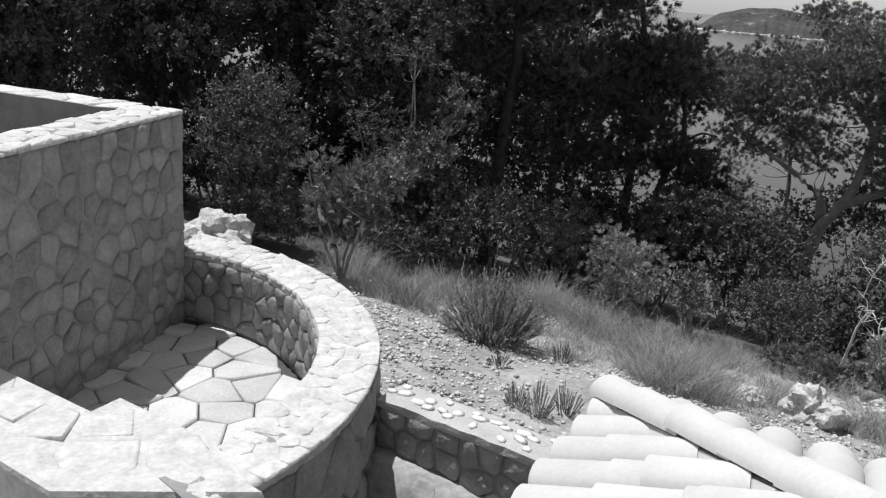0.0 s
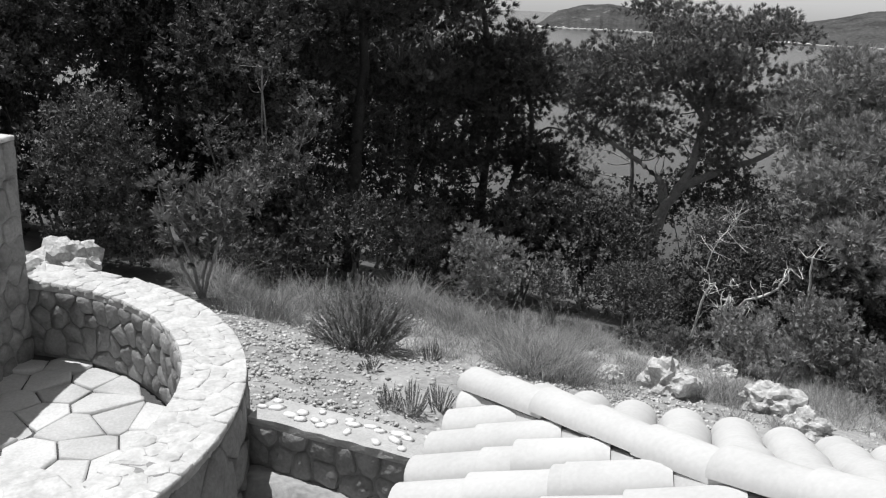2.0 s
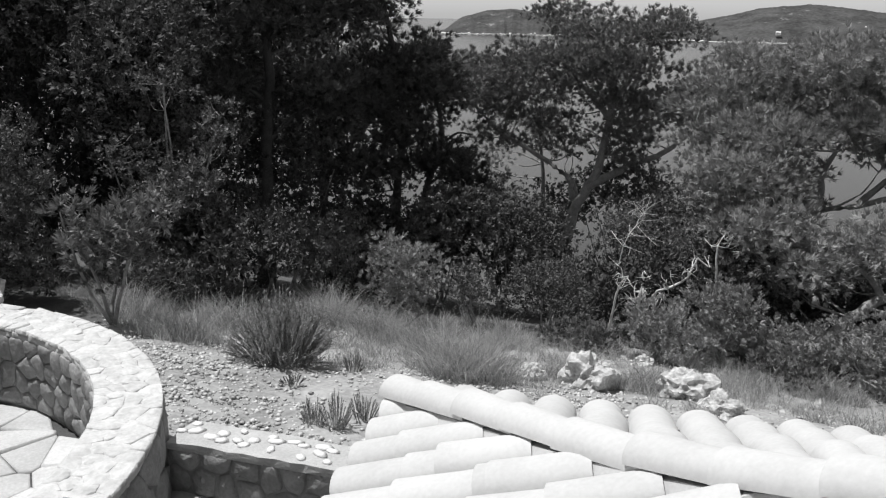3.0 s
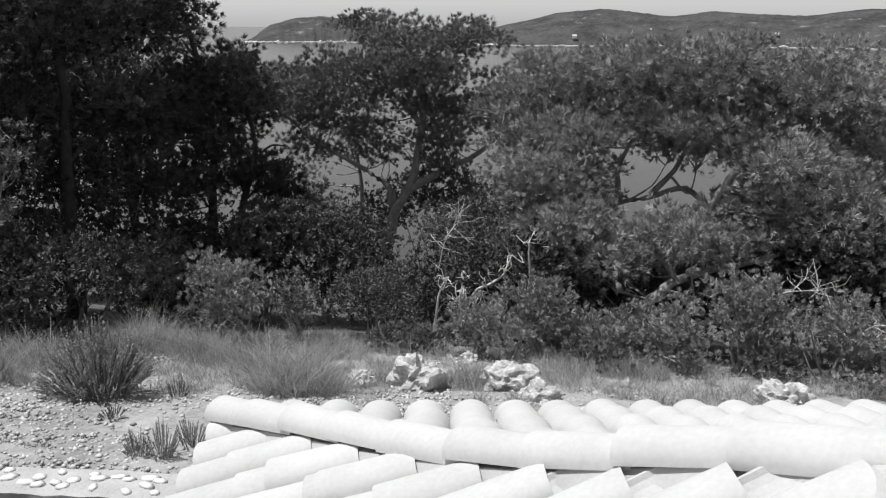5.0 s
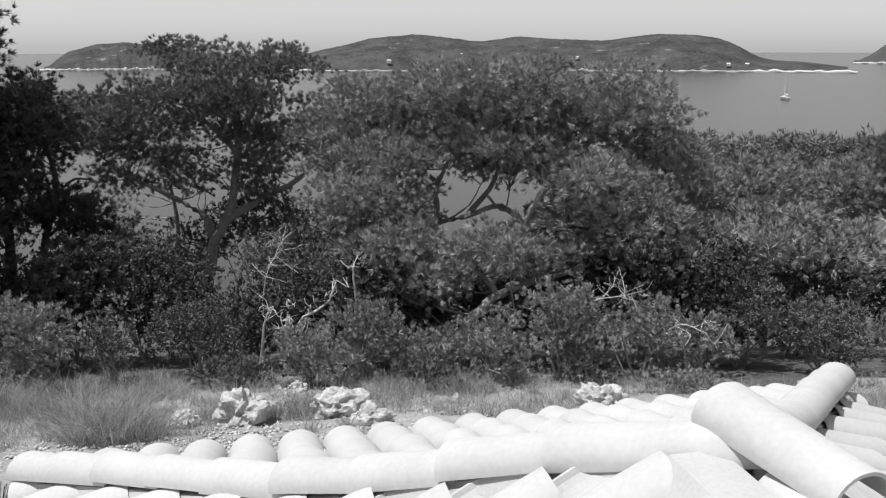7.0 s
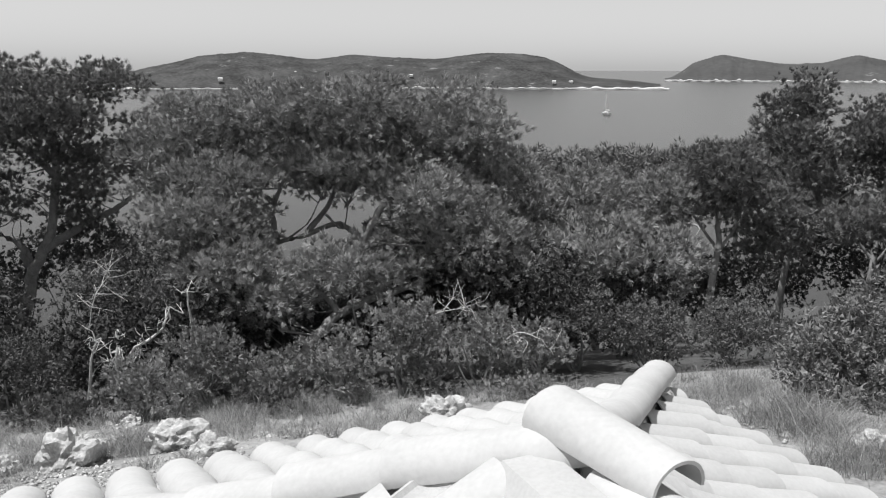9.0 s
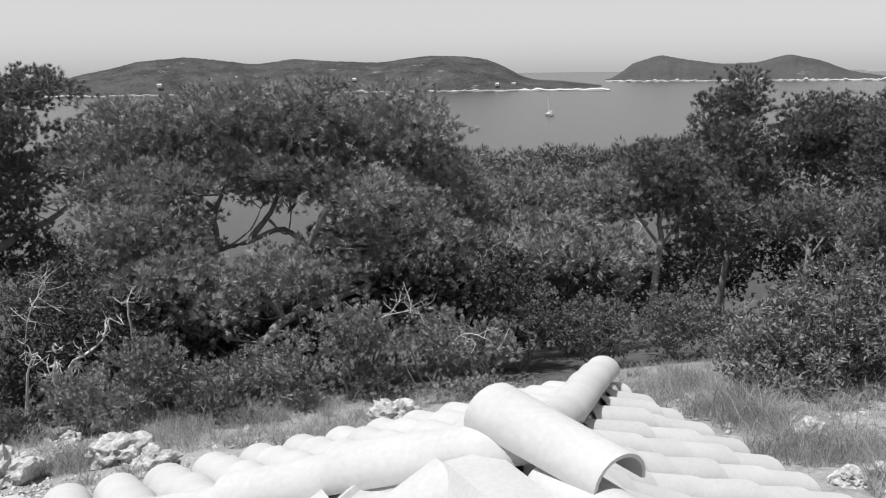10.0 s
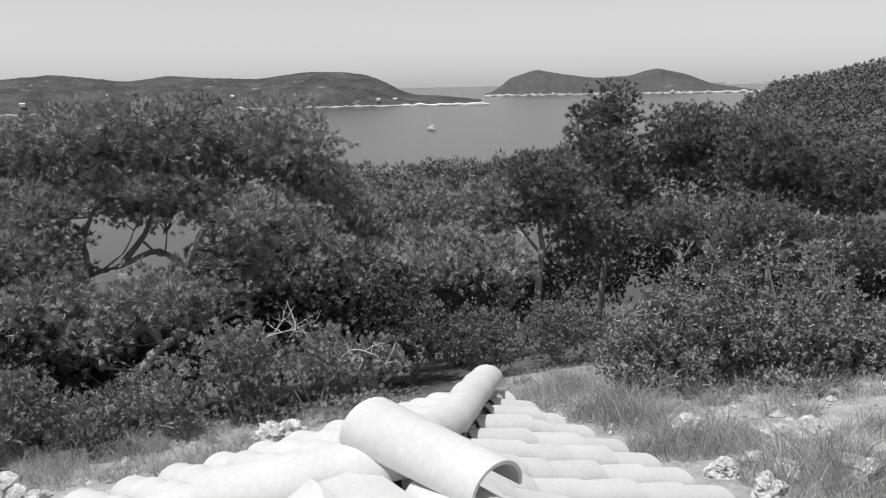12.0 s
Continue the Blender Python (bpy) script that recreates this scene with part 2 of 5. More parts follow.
sea.location = (0, 0, SEA_Z)
tagged(sea, "calm dark sea with faint ripples", "sea", kind="structure")


def island(name, profile, d, depth, material, label, seed, rough=0.05, shore=True):
    """An island seen from the hill: profile gives bearing and the elevation of its skyline."""
    b0, b1 = profile[0][0], profile[-1][0]
    bs = np.linspace(b0, b1, 260)
    el = np.interp(bs, [p[0] for p in profile], [p[1] for p in profile])
    el = np.convolve(np.pad(el, 4, mode="edge"), np.ones(9) / 9, "valid")
    rows = 22
    r = rng_of(seed)
    v = np.zeros((rows, len(bs), 3))
    for j in range(rows):
        t = j / (rows - 1)
        dist = d + depth * t
        shape = math.sin(math.pi * min(1.0, t * 1.25 + 0.0) * 0.5) if t < 0.8 else 1 - (t - 0.8) * 3
        for i, (b, e) in enumerate(zip(bs, el)):
            edge = min(1.0, 12 * min(i, len(bs) - 1 - i) / len(bs))
            top = EYE_Z + (d + depth * 0.8) * math.tan(radians(e)) - SEA_Z
            wob = noise.noise(Vector((i * 0.09, j * 0.35, seed))) * 0.6 + noise.noise(Vector((i * 0.5, j * 0.9, seed + 5))) * 0.4
            h = top * shape * (1 + rough * wob * 3 * (0.25 if t > 0.6 else 1)) + rough * 14 * noise.noise(Vector((i * 1.7, j * 2.1, seed))) * (t > 0)
            x, y = polar(b, dist * (1 + 0.012 * noise.noise(Vector((i * 0.15, 3.3, seed))) * (1 - t)))
            v[j, i] = (x, y, SEA_Z + (h * edge ** 0.5 if t > 0 else -0.5))
    n = len(bs)
    idx = np.arange(rows * n).reshape(rows, n)
    f = np.stack([idx[:-1, :-1], idx[:-1, 1:], idx[1:, 1:], idx[1:, :-1]], -1).reshape(-1, 4)
    root = thing(name, (0, 0, 0), label, "island")
    land = big_mesh("land", v.reshape(-1, 3), f, material, root)
    land.data.shade_smooth()
    if shore:
        s = []
        for i in range(n):
            p, q = Vector(v[0, i]), Vector(v[1, i])
            h = d * 0.0016 * (0.6 + 0.9 * abs(noise.noise(Vector((i * 0.21, 8.8, seed)))) * 2)
            dirn = Vector((p.x, p.y, 0)).normalized()
            a = p - dirn * 6
            s += [(a.x, a.y, SEA_Z - 0.3), (a.x, a.y, SEA_Z + h), (p.x + dirn.x * 30, p.y + dirn.y * 30, SEA_Z + h * 1.3)]
        f2 = []
        for i in range(n - 1):
            for k in range(2):
                f2.append((3 * i + k, 3 * i + 3 + k, 3 * i + 4 + k, 3 * i + 1 + k))
        mesh_object("shore", s, f2, M_SHORE, root, label="pale bare rock shoreline")
    return root


island("island", [(28.7, -1.25), (29.3, -0.9), (30.3, -0.2), (31.9, 0.26), (33.7, 0.39), (36, 0.1), (38, -0.3), (41, -1.2)], 1090, 260, M_ISLE, "low wooded island with a pale rocky shore", 11)
MAIN = [(42, -1.3), (45.4, -0.15), (46.7, 0.06), (49.1, 0.65), (51.9, 0.9), (54, 0.72), (56.1, 0.4), (58.7, 0.75), (61.6, 0.57), (64.2, 0.45), (67.2, 0.85), (69.5, 0.84), (71.7, 0.54), (73.2, -0.2), (74.2, -0.72), (76.9, -0.85), (78.6, -1.0), (79.5, -1.4)]
island("island", MAIN, 960, 330, M_ISLE, "long hilly island covered in dark scrub and bare rock", 12)
island("island", [(79.2, -0.8), (79.6, -0.55), (80.8, 0.18), (82.5, 0.73), (84.5, 0.4), (86.3, 0.15), (88.5, 0.21), (90.3, 0.68), (92.1, 0.32), (93.8, -0.35), (96.2, -0.74), (97.5, -0.95), (99, -1.0)], 1500, 420, M_ISLE_HAZED, "distant hilly island, distance haze in its grey", 13)
island("island", [(93.2, -0.7), (94.2, -0.5), (95.3, -0.13), (96.8, -0.3), (98.2, -0.49), (100, -0.6)], 3600, 500, M_HAZE, "mountain island on the horizon, faint with painted haze", 14, shore=False)


def far_house(bearing, elevation, d, w, h, seed):
    x, y = polar(bearing, d)
    z = EYE_Z + d * math.tan(radians(elevation))
    root = thing("house", (x, y, z), "small pale house among trees on the island", "house", "houses on the island")
    root.rotation_euler = (0, 0, -radians(bearing))
    bm = bmesh.new()
    bmesh.ops.create_cube(bm, size=1, matrix=Matrix.LocRotScale((0, 0, h * 0.5 - 0.75), None, (w, 7, h + 1.5)))
    part("wall", bm, M_WHITE, root)
    bm = bmesh.new()
    a = [bm.verts.new(p) for p in ((-w * 0.55, -4, h), (w * 0.55, -4, h), (w * 0.55, 4, h), (-w * 0.55, 4, h), (-w * 0.5, 0, h + 1), (w * 0.5, 0, h + 1))]
    for q in ((0, 1, 5, 4), (2, 3, 4, 5), (0, 4, 3), (1, 2, 5), (3, 2, 1, 0)):
        bm.faces.new([a[i] for i in q])
    part("roof", bm, M_SHORE, root)


for k, (b, e, w, h) in enumerate(((50.2, -0.84, 10, 2.6), (50.9, -0.84, 5, 2.0), (57.6, -0.80, 6, 2.2), (60.3, -0.88, 7, 2), (62.6, -0.62, 8, 2), (55.0, -0.42, 4, 2), (72.1, -1.02, 8, 2.0), (73.2, -1.02, 9, 2.0))):
    far_house(b, e, 985 + 30 * (k % 3), w * 0.5, h * 0.4, k)


def sailboat():
    x, y = polar(75.56, 25 / math.tan(radians(3.12)))
    root = thing("sailboat", (x, y, SEA_Z), "small white sailing yacht with bare mast at anchor", "boat")
    root.rotation_euler = (0, 0, radians(40))
    bm = bmesh.new()
    ring = []
    for t in np.linspace(0, 1, 9):
        wd = 1.45 * math.sin(math.pi * min(1, 0.18 + t * 0.82)) ** 0.7
        ring.append([bm.verts.new((-4.6 + 9.2 * t, s * wd * k, h)) for s, k, h in ((1, 1.0, 1.15), (1, 0.75, 0.1), (-1, 0.75, 0.1), (-1, 1.0, 1.15))])
    for a, b in zip(ring, ring[1:]):
        for i in range(4):
            bm.faces.new((a[i], a[(i + 1) % 4], b[(i + 1) % 4], b[i]))
    bm.faces.new(ring[0])
    bm.faces.new(ring[-1][::-1])
    part("hull", bm, M_WHITE, root)
    bm = bmesh.new()
    bmesh.ops.create_cube(bm, size=1, matrix=Matrix.LocRotScale((-0.4, 0, 1.45), None, (3.4, 1.5, 0.7)))
    bmesh.ops.bevel(bm, geom=bm.edges[:], offset=0.15, segments=2, affect="EDGES")
    part("cabin", bm, M_WHITE, root)
    bm = bmesh.new()
    bmesh.ops.create_cone(bm, cap_ends=True, segments=8, radius1=0.16, radius2=0.10, depth=9.6, matrix=Matrix.Translation((0.4, 0, 5.9)))
    part("mast", bm, M_WHITE, root)
    bm = bmesh.new()
    bmesh.ops.create_cone(bm, cap_ends=True, segments=8, radius1=0.26, radius2=0.2, depth=4.2, matrix=pose(-1.7, 0, 2.5, 0, 90, 0))
    part("boom", bm, M_WHITE, root, "furled pale sail on its boom")


sailboat()

# ---- terrace of the house ----
FLOOR_Z, TOP_Z = 1.5, 2.2
CX, CY, R_OUT, R_IN = -1.83, 6.56, 2.86, 2.42


def arc(radius, a0, a1, n):
    return [(CX + radius * math.sin(radians(a)), CY + radius * math.cos(radians(a))) for a in np.linspace(a0, a1, n)]


def wall_block(name, label, category="wall"):
    return thing(name, (0, 0, 0), label, category, kind="structure")


def curved_wall():
    root = wall_block("wall_curved", "curved low terrace wall of pale rubble stone with whitened rough top")
    a0, a1 = 29, 146
    n = 60
    inner, outer = arc(R_IN, a0, a1, n), arc(R_OUT, a0, a1, n)
    r = rng_of(21)
    bm = bmesh.new()
    cols = []
    for k, (p, q) in enumerate(zip(inner, outer)):
        wob = 0.02 * math.sin(k * 1.7) + r.normal(0, 0.012)
        z = TOP_Z + r.normal(0, 0.008)
        prof = [(0.02, FLOOR_Z - 0.6), (0.0, FLOOR_Z), (0.03, TOP_Z - 0.08), (0.06 + wob * 0.5, TOP_Z - 0.02), (0.16, z + 0.012), (0.5, z + 0.02), (0.82, z + 0.01), (0.95 + wob * 0.4, TOP_Z - 0.025), (0.985, TOP_Z - 0.1), (1.0, FLOOR_Z - 0.2), (1.02, -3.2)]
        cols.append([bm.verts.new((p[0] + (q[0] - p[0]) * s, p[1] + (q[1] - p[1]) * s, h + (r.normal(0, 0.006) if 2 < i < 8 else 0))) for i, (s, h) in enumerate(prof)])
    for a, b in zip(cols, cols[1:]):
        for i in range(len(a) - 1):
            bm.faces.new((a[i], a[i + 1], b[i + 1], b[i]))
    bm.faces.new(cols[0])
    bm.faces.new(cols[-1][::-1])
    bmesh.ops.recalc_face_normals(bm, faces=bm.faces)
    part("core", bm, M_MORTAR, root, "mortar core")
    bm = bmesh.new()
    cols = []
    for k, (p, q) in enumerate(zip(arc(R_IN, a0, a1, 140), arc(R_OUT, a0, a1, 140))):
        prof = [(0.0, -0.06), (0.0 + r.normal(0, 0.02), 0.0), (0.12, 0.022), (0.32, 0.03), (0.5, 0.032), (0.68, 0.03), (0.88, 0.022), (1.0 + r.normal(0, 0.02), 0.0), (1.0, -0.07)]
        cols.append([bm.verts.new((p[0] + (q[0] - p[0]) * f, p[1] + (q[1] - p[1]) * f, TOP_Z + h + r.normal(0, 0.006))) for f, h in prof])
    for a, b in zip(cols, cols[1:]):
        for i in range(len(a) - 1):
            bm.faces.new((a[i], a[i + 1], b[i + 1], b[i]))
    bmesh.ops.recalc_face_normals(bm, faces=bm.faces)
    part("coping_bed", bm, M_COPING, root, "whitened lime bed", True)
    # rough coping of flat stones bedded in lime
    length = radians(a1 - a0) * (R_IN + R_OUT) / 2

    def top(u, v, h):
        a = radians(a0) + u / length * radians(a1 - a0)
        rad = R_IN - 0.005 + v
        return (CX + rad * math.sin(a), CY + rad * math.cos(a), TOP_Z + 0.024 + h)

    lid = [c for c in voronoi(length, R_OUT - R_IN + 0.03, 0.125, 5, 1.25) if c[:, 0].max() < length * 0.93]
    stone_pieces("coping_stone", lid, top, M_COPING, root, gap=0.002, deep=0.008, dome=0.010, seed=6, rounded=0)

    def inside(u, v, h):
        a = radians(a0) + u / length * radians(a1 - a0)
        rad = R_IN - h
        return (CX + rad * math.sin(a), CY + rad * math.cos(a), FLOOR_Z + v)

    stone_pieces("stone", voronoi(length, TOP_Z - FLOOR_Z - 0.05, 0.17, 7, 1.2), inside, M_STONE, root, gap=0.008, deep=0.016, dome=0.016, seed=8, rounded=1)
    low = -0.1

    def outside(u, v, h):
        a = radians(a0) + u / length * radians(a1 - a0)
        rad = R_OUT + h
        return (CX + rad * math.sin(a), CY + rad * math.cos(a), low + v)

    stone_pieces("stone", voronoi(length * 1.0, TOP_Z - low - 0.05, 0.26, 9, 1.2), outside, M_STONE, root, gap=0.010, deep=0.024, dome=0.02, seed=10, rounded=1)


def straight_wall(name, label, p, q, thick, z0, z1, cell, seed, faces=("front",), coping=True, deep=0.022, dome=0.024):
    """A rubble wall from p to q; its front lies to the right hand of that way."""
    root = wall_block(name, label)
    p, q = Vector((*p, 0)), Vector((*q, 0))
    way = (q - p).normalized()
    side = Vector((way.y, -way.x, 0))
    length = (q - p).length
    back = [p - side * thick, q - side * thick]
    slab("core", [p[:2], q[:2], back[1][:2], back[0][:2]], z0, z1, M_MORTAR, root, 0.008, 0.2, seed)
    if "front" in faces:
        stone_pieces("stone", voronoi(length, z1 - z0 - 0.03, cell, seed + 1, 1.05), lambda u, v, h: tuple(p + way * u + side * h + Vector((0, 0, z0 + v))), M_STONE, root, 0.012, deep, dome, seed + 2, rounded=2)
    if "back" in faces:
        stone_pieces("stone", voronoi(length, z1 - z0 - 0.03, cell, seed + 3, 1.05), lambda u, v, h: tuple(p + way * u - side * (thick + h) + Vector((0, 0, z0 + v))), M_STONE, root, 0.010, deep, dome, seed + 4)
    if "end" in faces:
        stone_pieces("stone", voronoi(thick, z1 - z0 - 0.03, cell, seed + 5, 0.9), lambda u, v, h: tuple(q - side * u + way * h + Vector((0, 0, z0 + v))), M_STONE, root, 0.010, deep, dome, seed + 6)
    if coping:
        stone_pieces("coping_stone", voronoi(length, thick + 0.04, 0.14, seed + 7, 1.3), lambda u, v, h: tuple(p + way * u - side * (v - 0.02) + Vector((0, 0, z1 - 0.004 + h))), M_COPING, root, 0.003, 0.012, 0.010, seed + 8, rounded=0)
    return root


curved_wall()
TALL_Z = 3.59
WAY = Vector((0.43, 0.903))
corner = Vector((-0.57, 8.62))
start = corner - WAY * 2.95
straight_wall("wall_tall", "tall grey rubble stone wall with white rough top", start, corner, 0.42, FLOOR_Z - 0.1, TALL_Z, 0.215, 31, ("front", "end", "back"))
W2 = Vector((-0.84, 0.54)).normalized()
c2 = corner + Vector((0.0, 0.02)) + W2 * 0.42
straight_wall("wall_return", "return of the tall rubble wall with white rough top", corner + W2 * 4.5 + Vector((-0.02, 0.0)), c2, -0.40, 1.2, TALL_Z - 0.004, 0.24, 51, ("front",))


def terrace_floor():
    outline = arc(R_IN + 0.1, 30, 150, 40) + [(-0.2, 4.7), (-1.0, 5.0), (-3.2, 4.2), (-1.6, 7.4)]
    root = wall_block("floor", "terrace floor of irregular pale limestone flagstones", "floor")
    slab("bed", [(-3.6, 3.9), (0.3, 3.9), (0.75, 5.6), (0.7, 7.6), (-0.4, 9.2), (-3.6, 9.2)], 0.6, FLOOR_Z - 0.03, M_JOINT, root, label="dark earth in the joints")
    cells = []
    for poly in voronoi(4.2, 5.2, 0.34, 61, 1.15):
        c = poly.mean(0) + (-3.4, 4.0)
        if math.hypot(c[0] - CX, c[1] - CY) > R_IN - 0.02:
            continue
        if (Vector((c[0], c[1])) - start).cross(WAY) < 0.0:
            continue
        cells.append(poly)
    stone_pieces("flagstone", cells, lambda u, v, h: (u - 3.4, v + 4.0, FLOOR_Z - 0.018 + h), M_FLAG, root, 0.009, 0.018, 0.003, 62, rounded=0)


terrace_floor()


def platform():
    """The broad wall top by which the terrace joins the house."""
    root = wall_block("wall_platform", "broad whitened flagstone wall top beside the terrace")
    outline = [(0.12, 4.30), (0.0, 4.44), (-0.14, 4.84), (-0.75, 5.45), (-0.90, 5.28), (-3.1, 7.42), (-3.6, 7.0), (-1.28, 4.74), (-0.97, 4.42)]
    slab("core", outline, -3.2, TOP_Z + 0.034, M_COPING, root, 0.0)
    cells = []
    for poly in voronoi(3.6, 3.6, 0.27, 71, 1.5):
        q = poly + (-3.2, 3.9)
        c = q.mean(0)
        inside = False
        for a, b in zip(outline, outline[1:] + outline[:1]):
            if (a[1] > c[1]) != (b[1] > c[1]) and c[0] < (b[0] - a[0]) * (c[1] - a[1]) / (b[1] - a[1]) + a[0]:
                inside = not inside
        if inside:
            cells.append(poly * 1.0)
    keep = []
    for poly in cells:
        c = poly.mean(0)
        for shrink in (1.0, 0.85, 0.7, 0.55, 0.4):
            q = c + (poly - c) * shrink
            ok = True
            for p in q + (-3.2, 3.9):
                ins = False
                for a, b in zip(outline, outline[1:] + outline[:1]):
                    if (a[1] > p[1]) != (b[1] > p[1]) and p[0] < (b[0] - a[0]) * (p[1] - a[1]) / (b[1] - a[1]) + a[0]:
                        ins = not ins
                ok = ok and ins
            if ok:
                keep.append(q)
                break
    stone_pieces("flagstone", keep, lambda u, v, h: (u - 3.2, v + 3.9, TOP_Z + 0.034 + h), M_COPING, root, 0.006, 0.004, 0.002, 72, rounded=0)


platform()


def low_wall():
    p, q = Vector((0.98, 5.86)), Vector((2.75, 4.05))
    root = straight_wall("wall_low", "low rubble wall with white pebbles set in its mortar top", p, q, 0.31, -3.2, 1.95, 0.20, 81, ("front",), coping=False, deep=0.014, dome=0.016)
    way = (q - p).normalized()
    side = Vector((way.y, -way.x))
    r = rng_of(83)
    a, b = p + way * 0.0, q
    slab("coping_bed", [(a - side * -0.015)[:], (b - side * -0.015)[:], (b - side * 0.325)[:], (a - side * 0.325)[:]], 1.90, 1.962, M_LIME, root, 0.008, 0.12, 84, "pale lime mortar bed")
    k = 0
    for u in np.arange(0.05, 2.4, 0.105):
        for v in ((0.08, 0.2) if k % 2 else (0.14, 0.26)):
            if r.uniform() < 0.25:
                continue
            c = p + way * (u + r.uniform(-0.03, 0.03)) - side * (v + r.uniform(-0.03, 0.03))
            bm = bmesh.new()
            bmesh.ops.create_icosphere(bm, subdivisions=1, radius=1.0)
            sx, sy = r.uniform(0.04, 0.085), r.uniform(0.03, 0.055)
            for vert in bm.verts:
                vert.co *= 1 + r.normal(0, 0.08)
            bmesh.ops.transform(bm, verts=bm.verts, matrix=Matrix.LocRotScale((0, 0, 0), Euler((0, 0, math.atan2(way.y, way.x) + r.normal(0, 0.5))), (sx, sy, 0.010)))
            ob = part("pebble", bm, M_PEBBLE, root, smooth_shade=True)
            ob.location = (c.x, c.y, 1.966)
        k += 1


low_wall()

# ---- roof of clay barrel tiles ----
BIS = Vector((0.655, 0.755, 0)).normalized()
CROSS = Vector((BIS.y, -BIS.x, 0))
APEX = Vector((2.505, 0.806, 0))
HALF = 2.74
PITCH = math.atan(1.07 / 2.74)
HIP_TOP = Vector((2.62, 0.80, 0))
EAVE_Z = 2.47
RIDGE_BACK = 1.3
COL, ROW = 0.289, 0.42


SAG_T, SAG_Z = (0, 0.2, 0.4, 0.6, 0.8, 0.95, 1.05), (0, -0.008, -0.05, -0.063, 0.032, 0.108, 0.108)


def roof_z(inward):
    """Height of the sagging roof plane at a horizontal distance in from the eaves."""
    t = inward / HALF
    return EAVE_Z + 1.05 * t + float(np.interp(t, SAG_T, SAG_Z)) + 0.045 * max(0.0, t) ** 3


def tile_mesh(name, length, r_low, r_high, thick, arc_deg=168, seg=8, tall=0.84):
    """A half-round tapered clay tile: its low end at y = 0, rising along +y."""
    verts, faces, curved = [], [], []
    angs = [radians(90 - arc_deg / 2 + arc_deg * i / seg) for i in range(seg + 1)]
    n = seg + 1

    def ring(y, rr):
        verts.extend((rr * math.cos(a), y, rr * math.sin(a) * tall) for a in angs)
        return len(verts) - n

    for a, b, flip, soft in ((ring(0, r_low), ring(length, r_high), False, True), (ring(0, r_low - thick), ring(length, r_high - thick), True, True),
                             (ring(0, r_low - thick), ring(0, r_low), False, False), (ring(length, r_high), ring(length, r_high - thick), False, False)):
        for i in range(seg):
            q = (a + i, a + i + 1, b + i + 1, b + i)
            faces.append(q[::-1] if flip else q)
            curved.append(soft)
    for i in (0, seg):
        k = len(verts)
        verts += [verts[i], verts[2 * n + i], verts[3 * n + i], verts[n + i]]
        faces.append((k, k + 1, k + 2, k + 3) if i == 0 else (k + 3, k + 2, k + 1, k))
        curved.append(False)
    me = bpy.data.meshes.new(name)
    me.from_pydata(verts, [], faces)
    me.materials.append(M_TILE)
    me.polygons.foreach_set("use_smooth", curved)
    me.update()
    return me


def basis(y_axis, up):
    y = y_axis.normalized()
    x = y.cross(up).normalized()
    z = x.cross(y)
    return Matrix((x, y, z)).transposed().to_4x4()


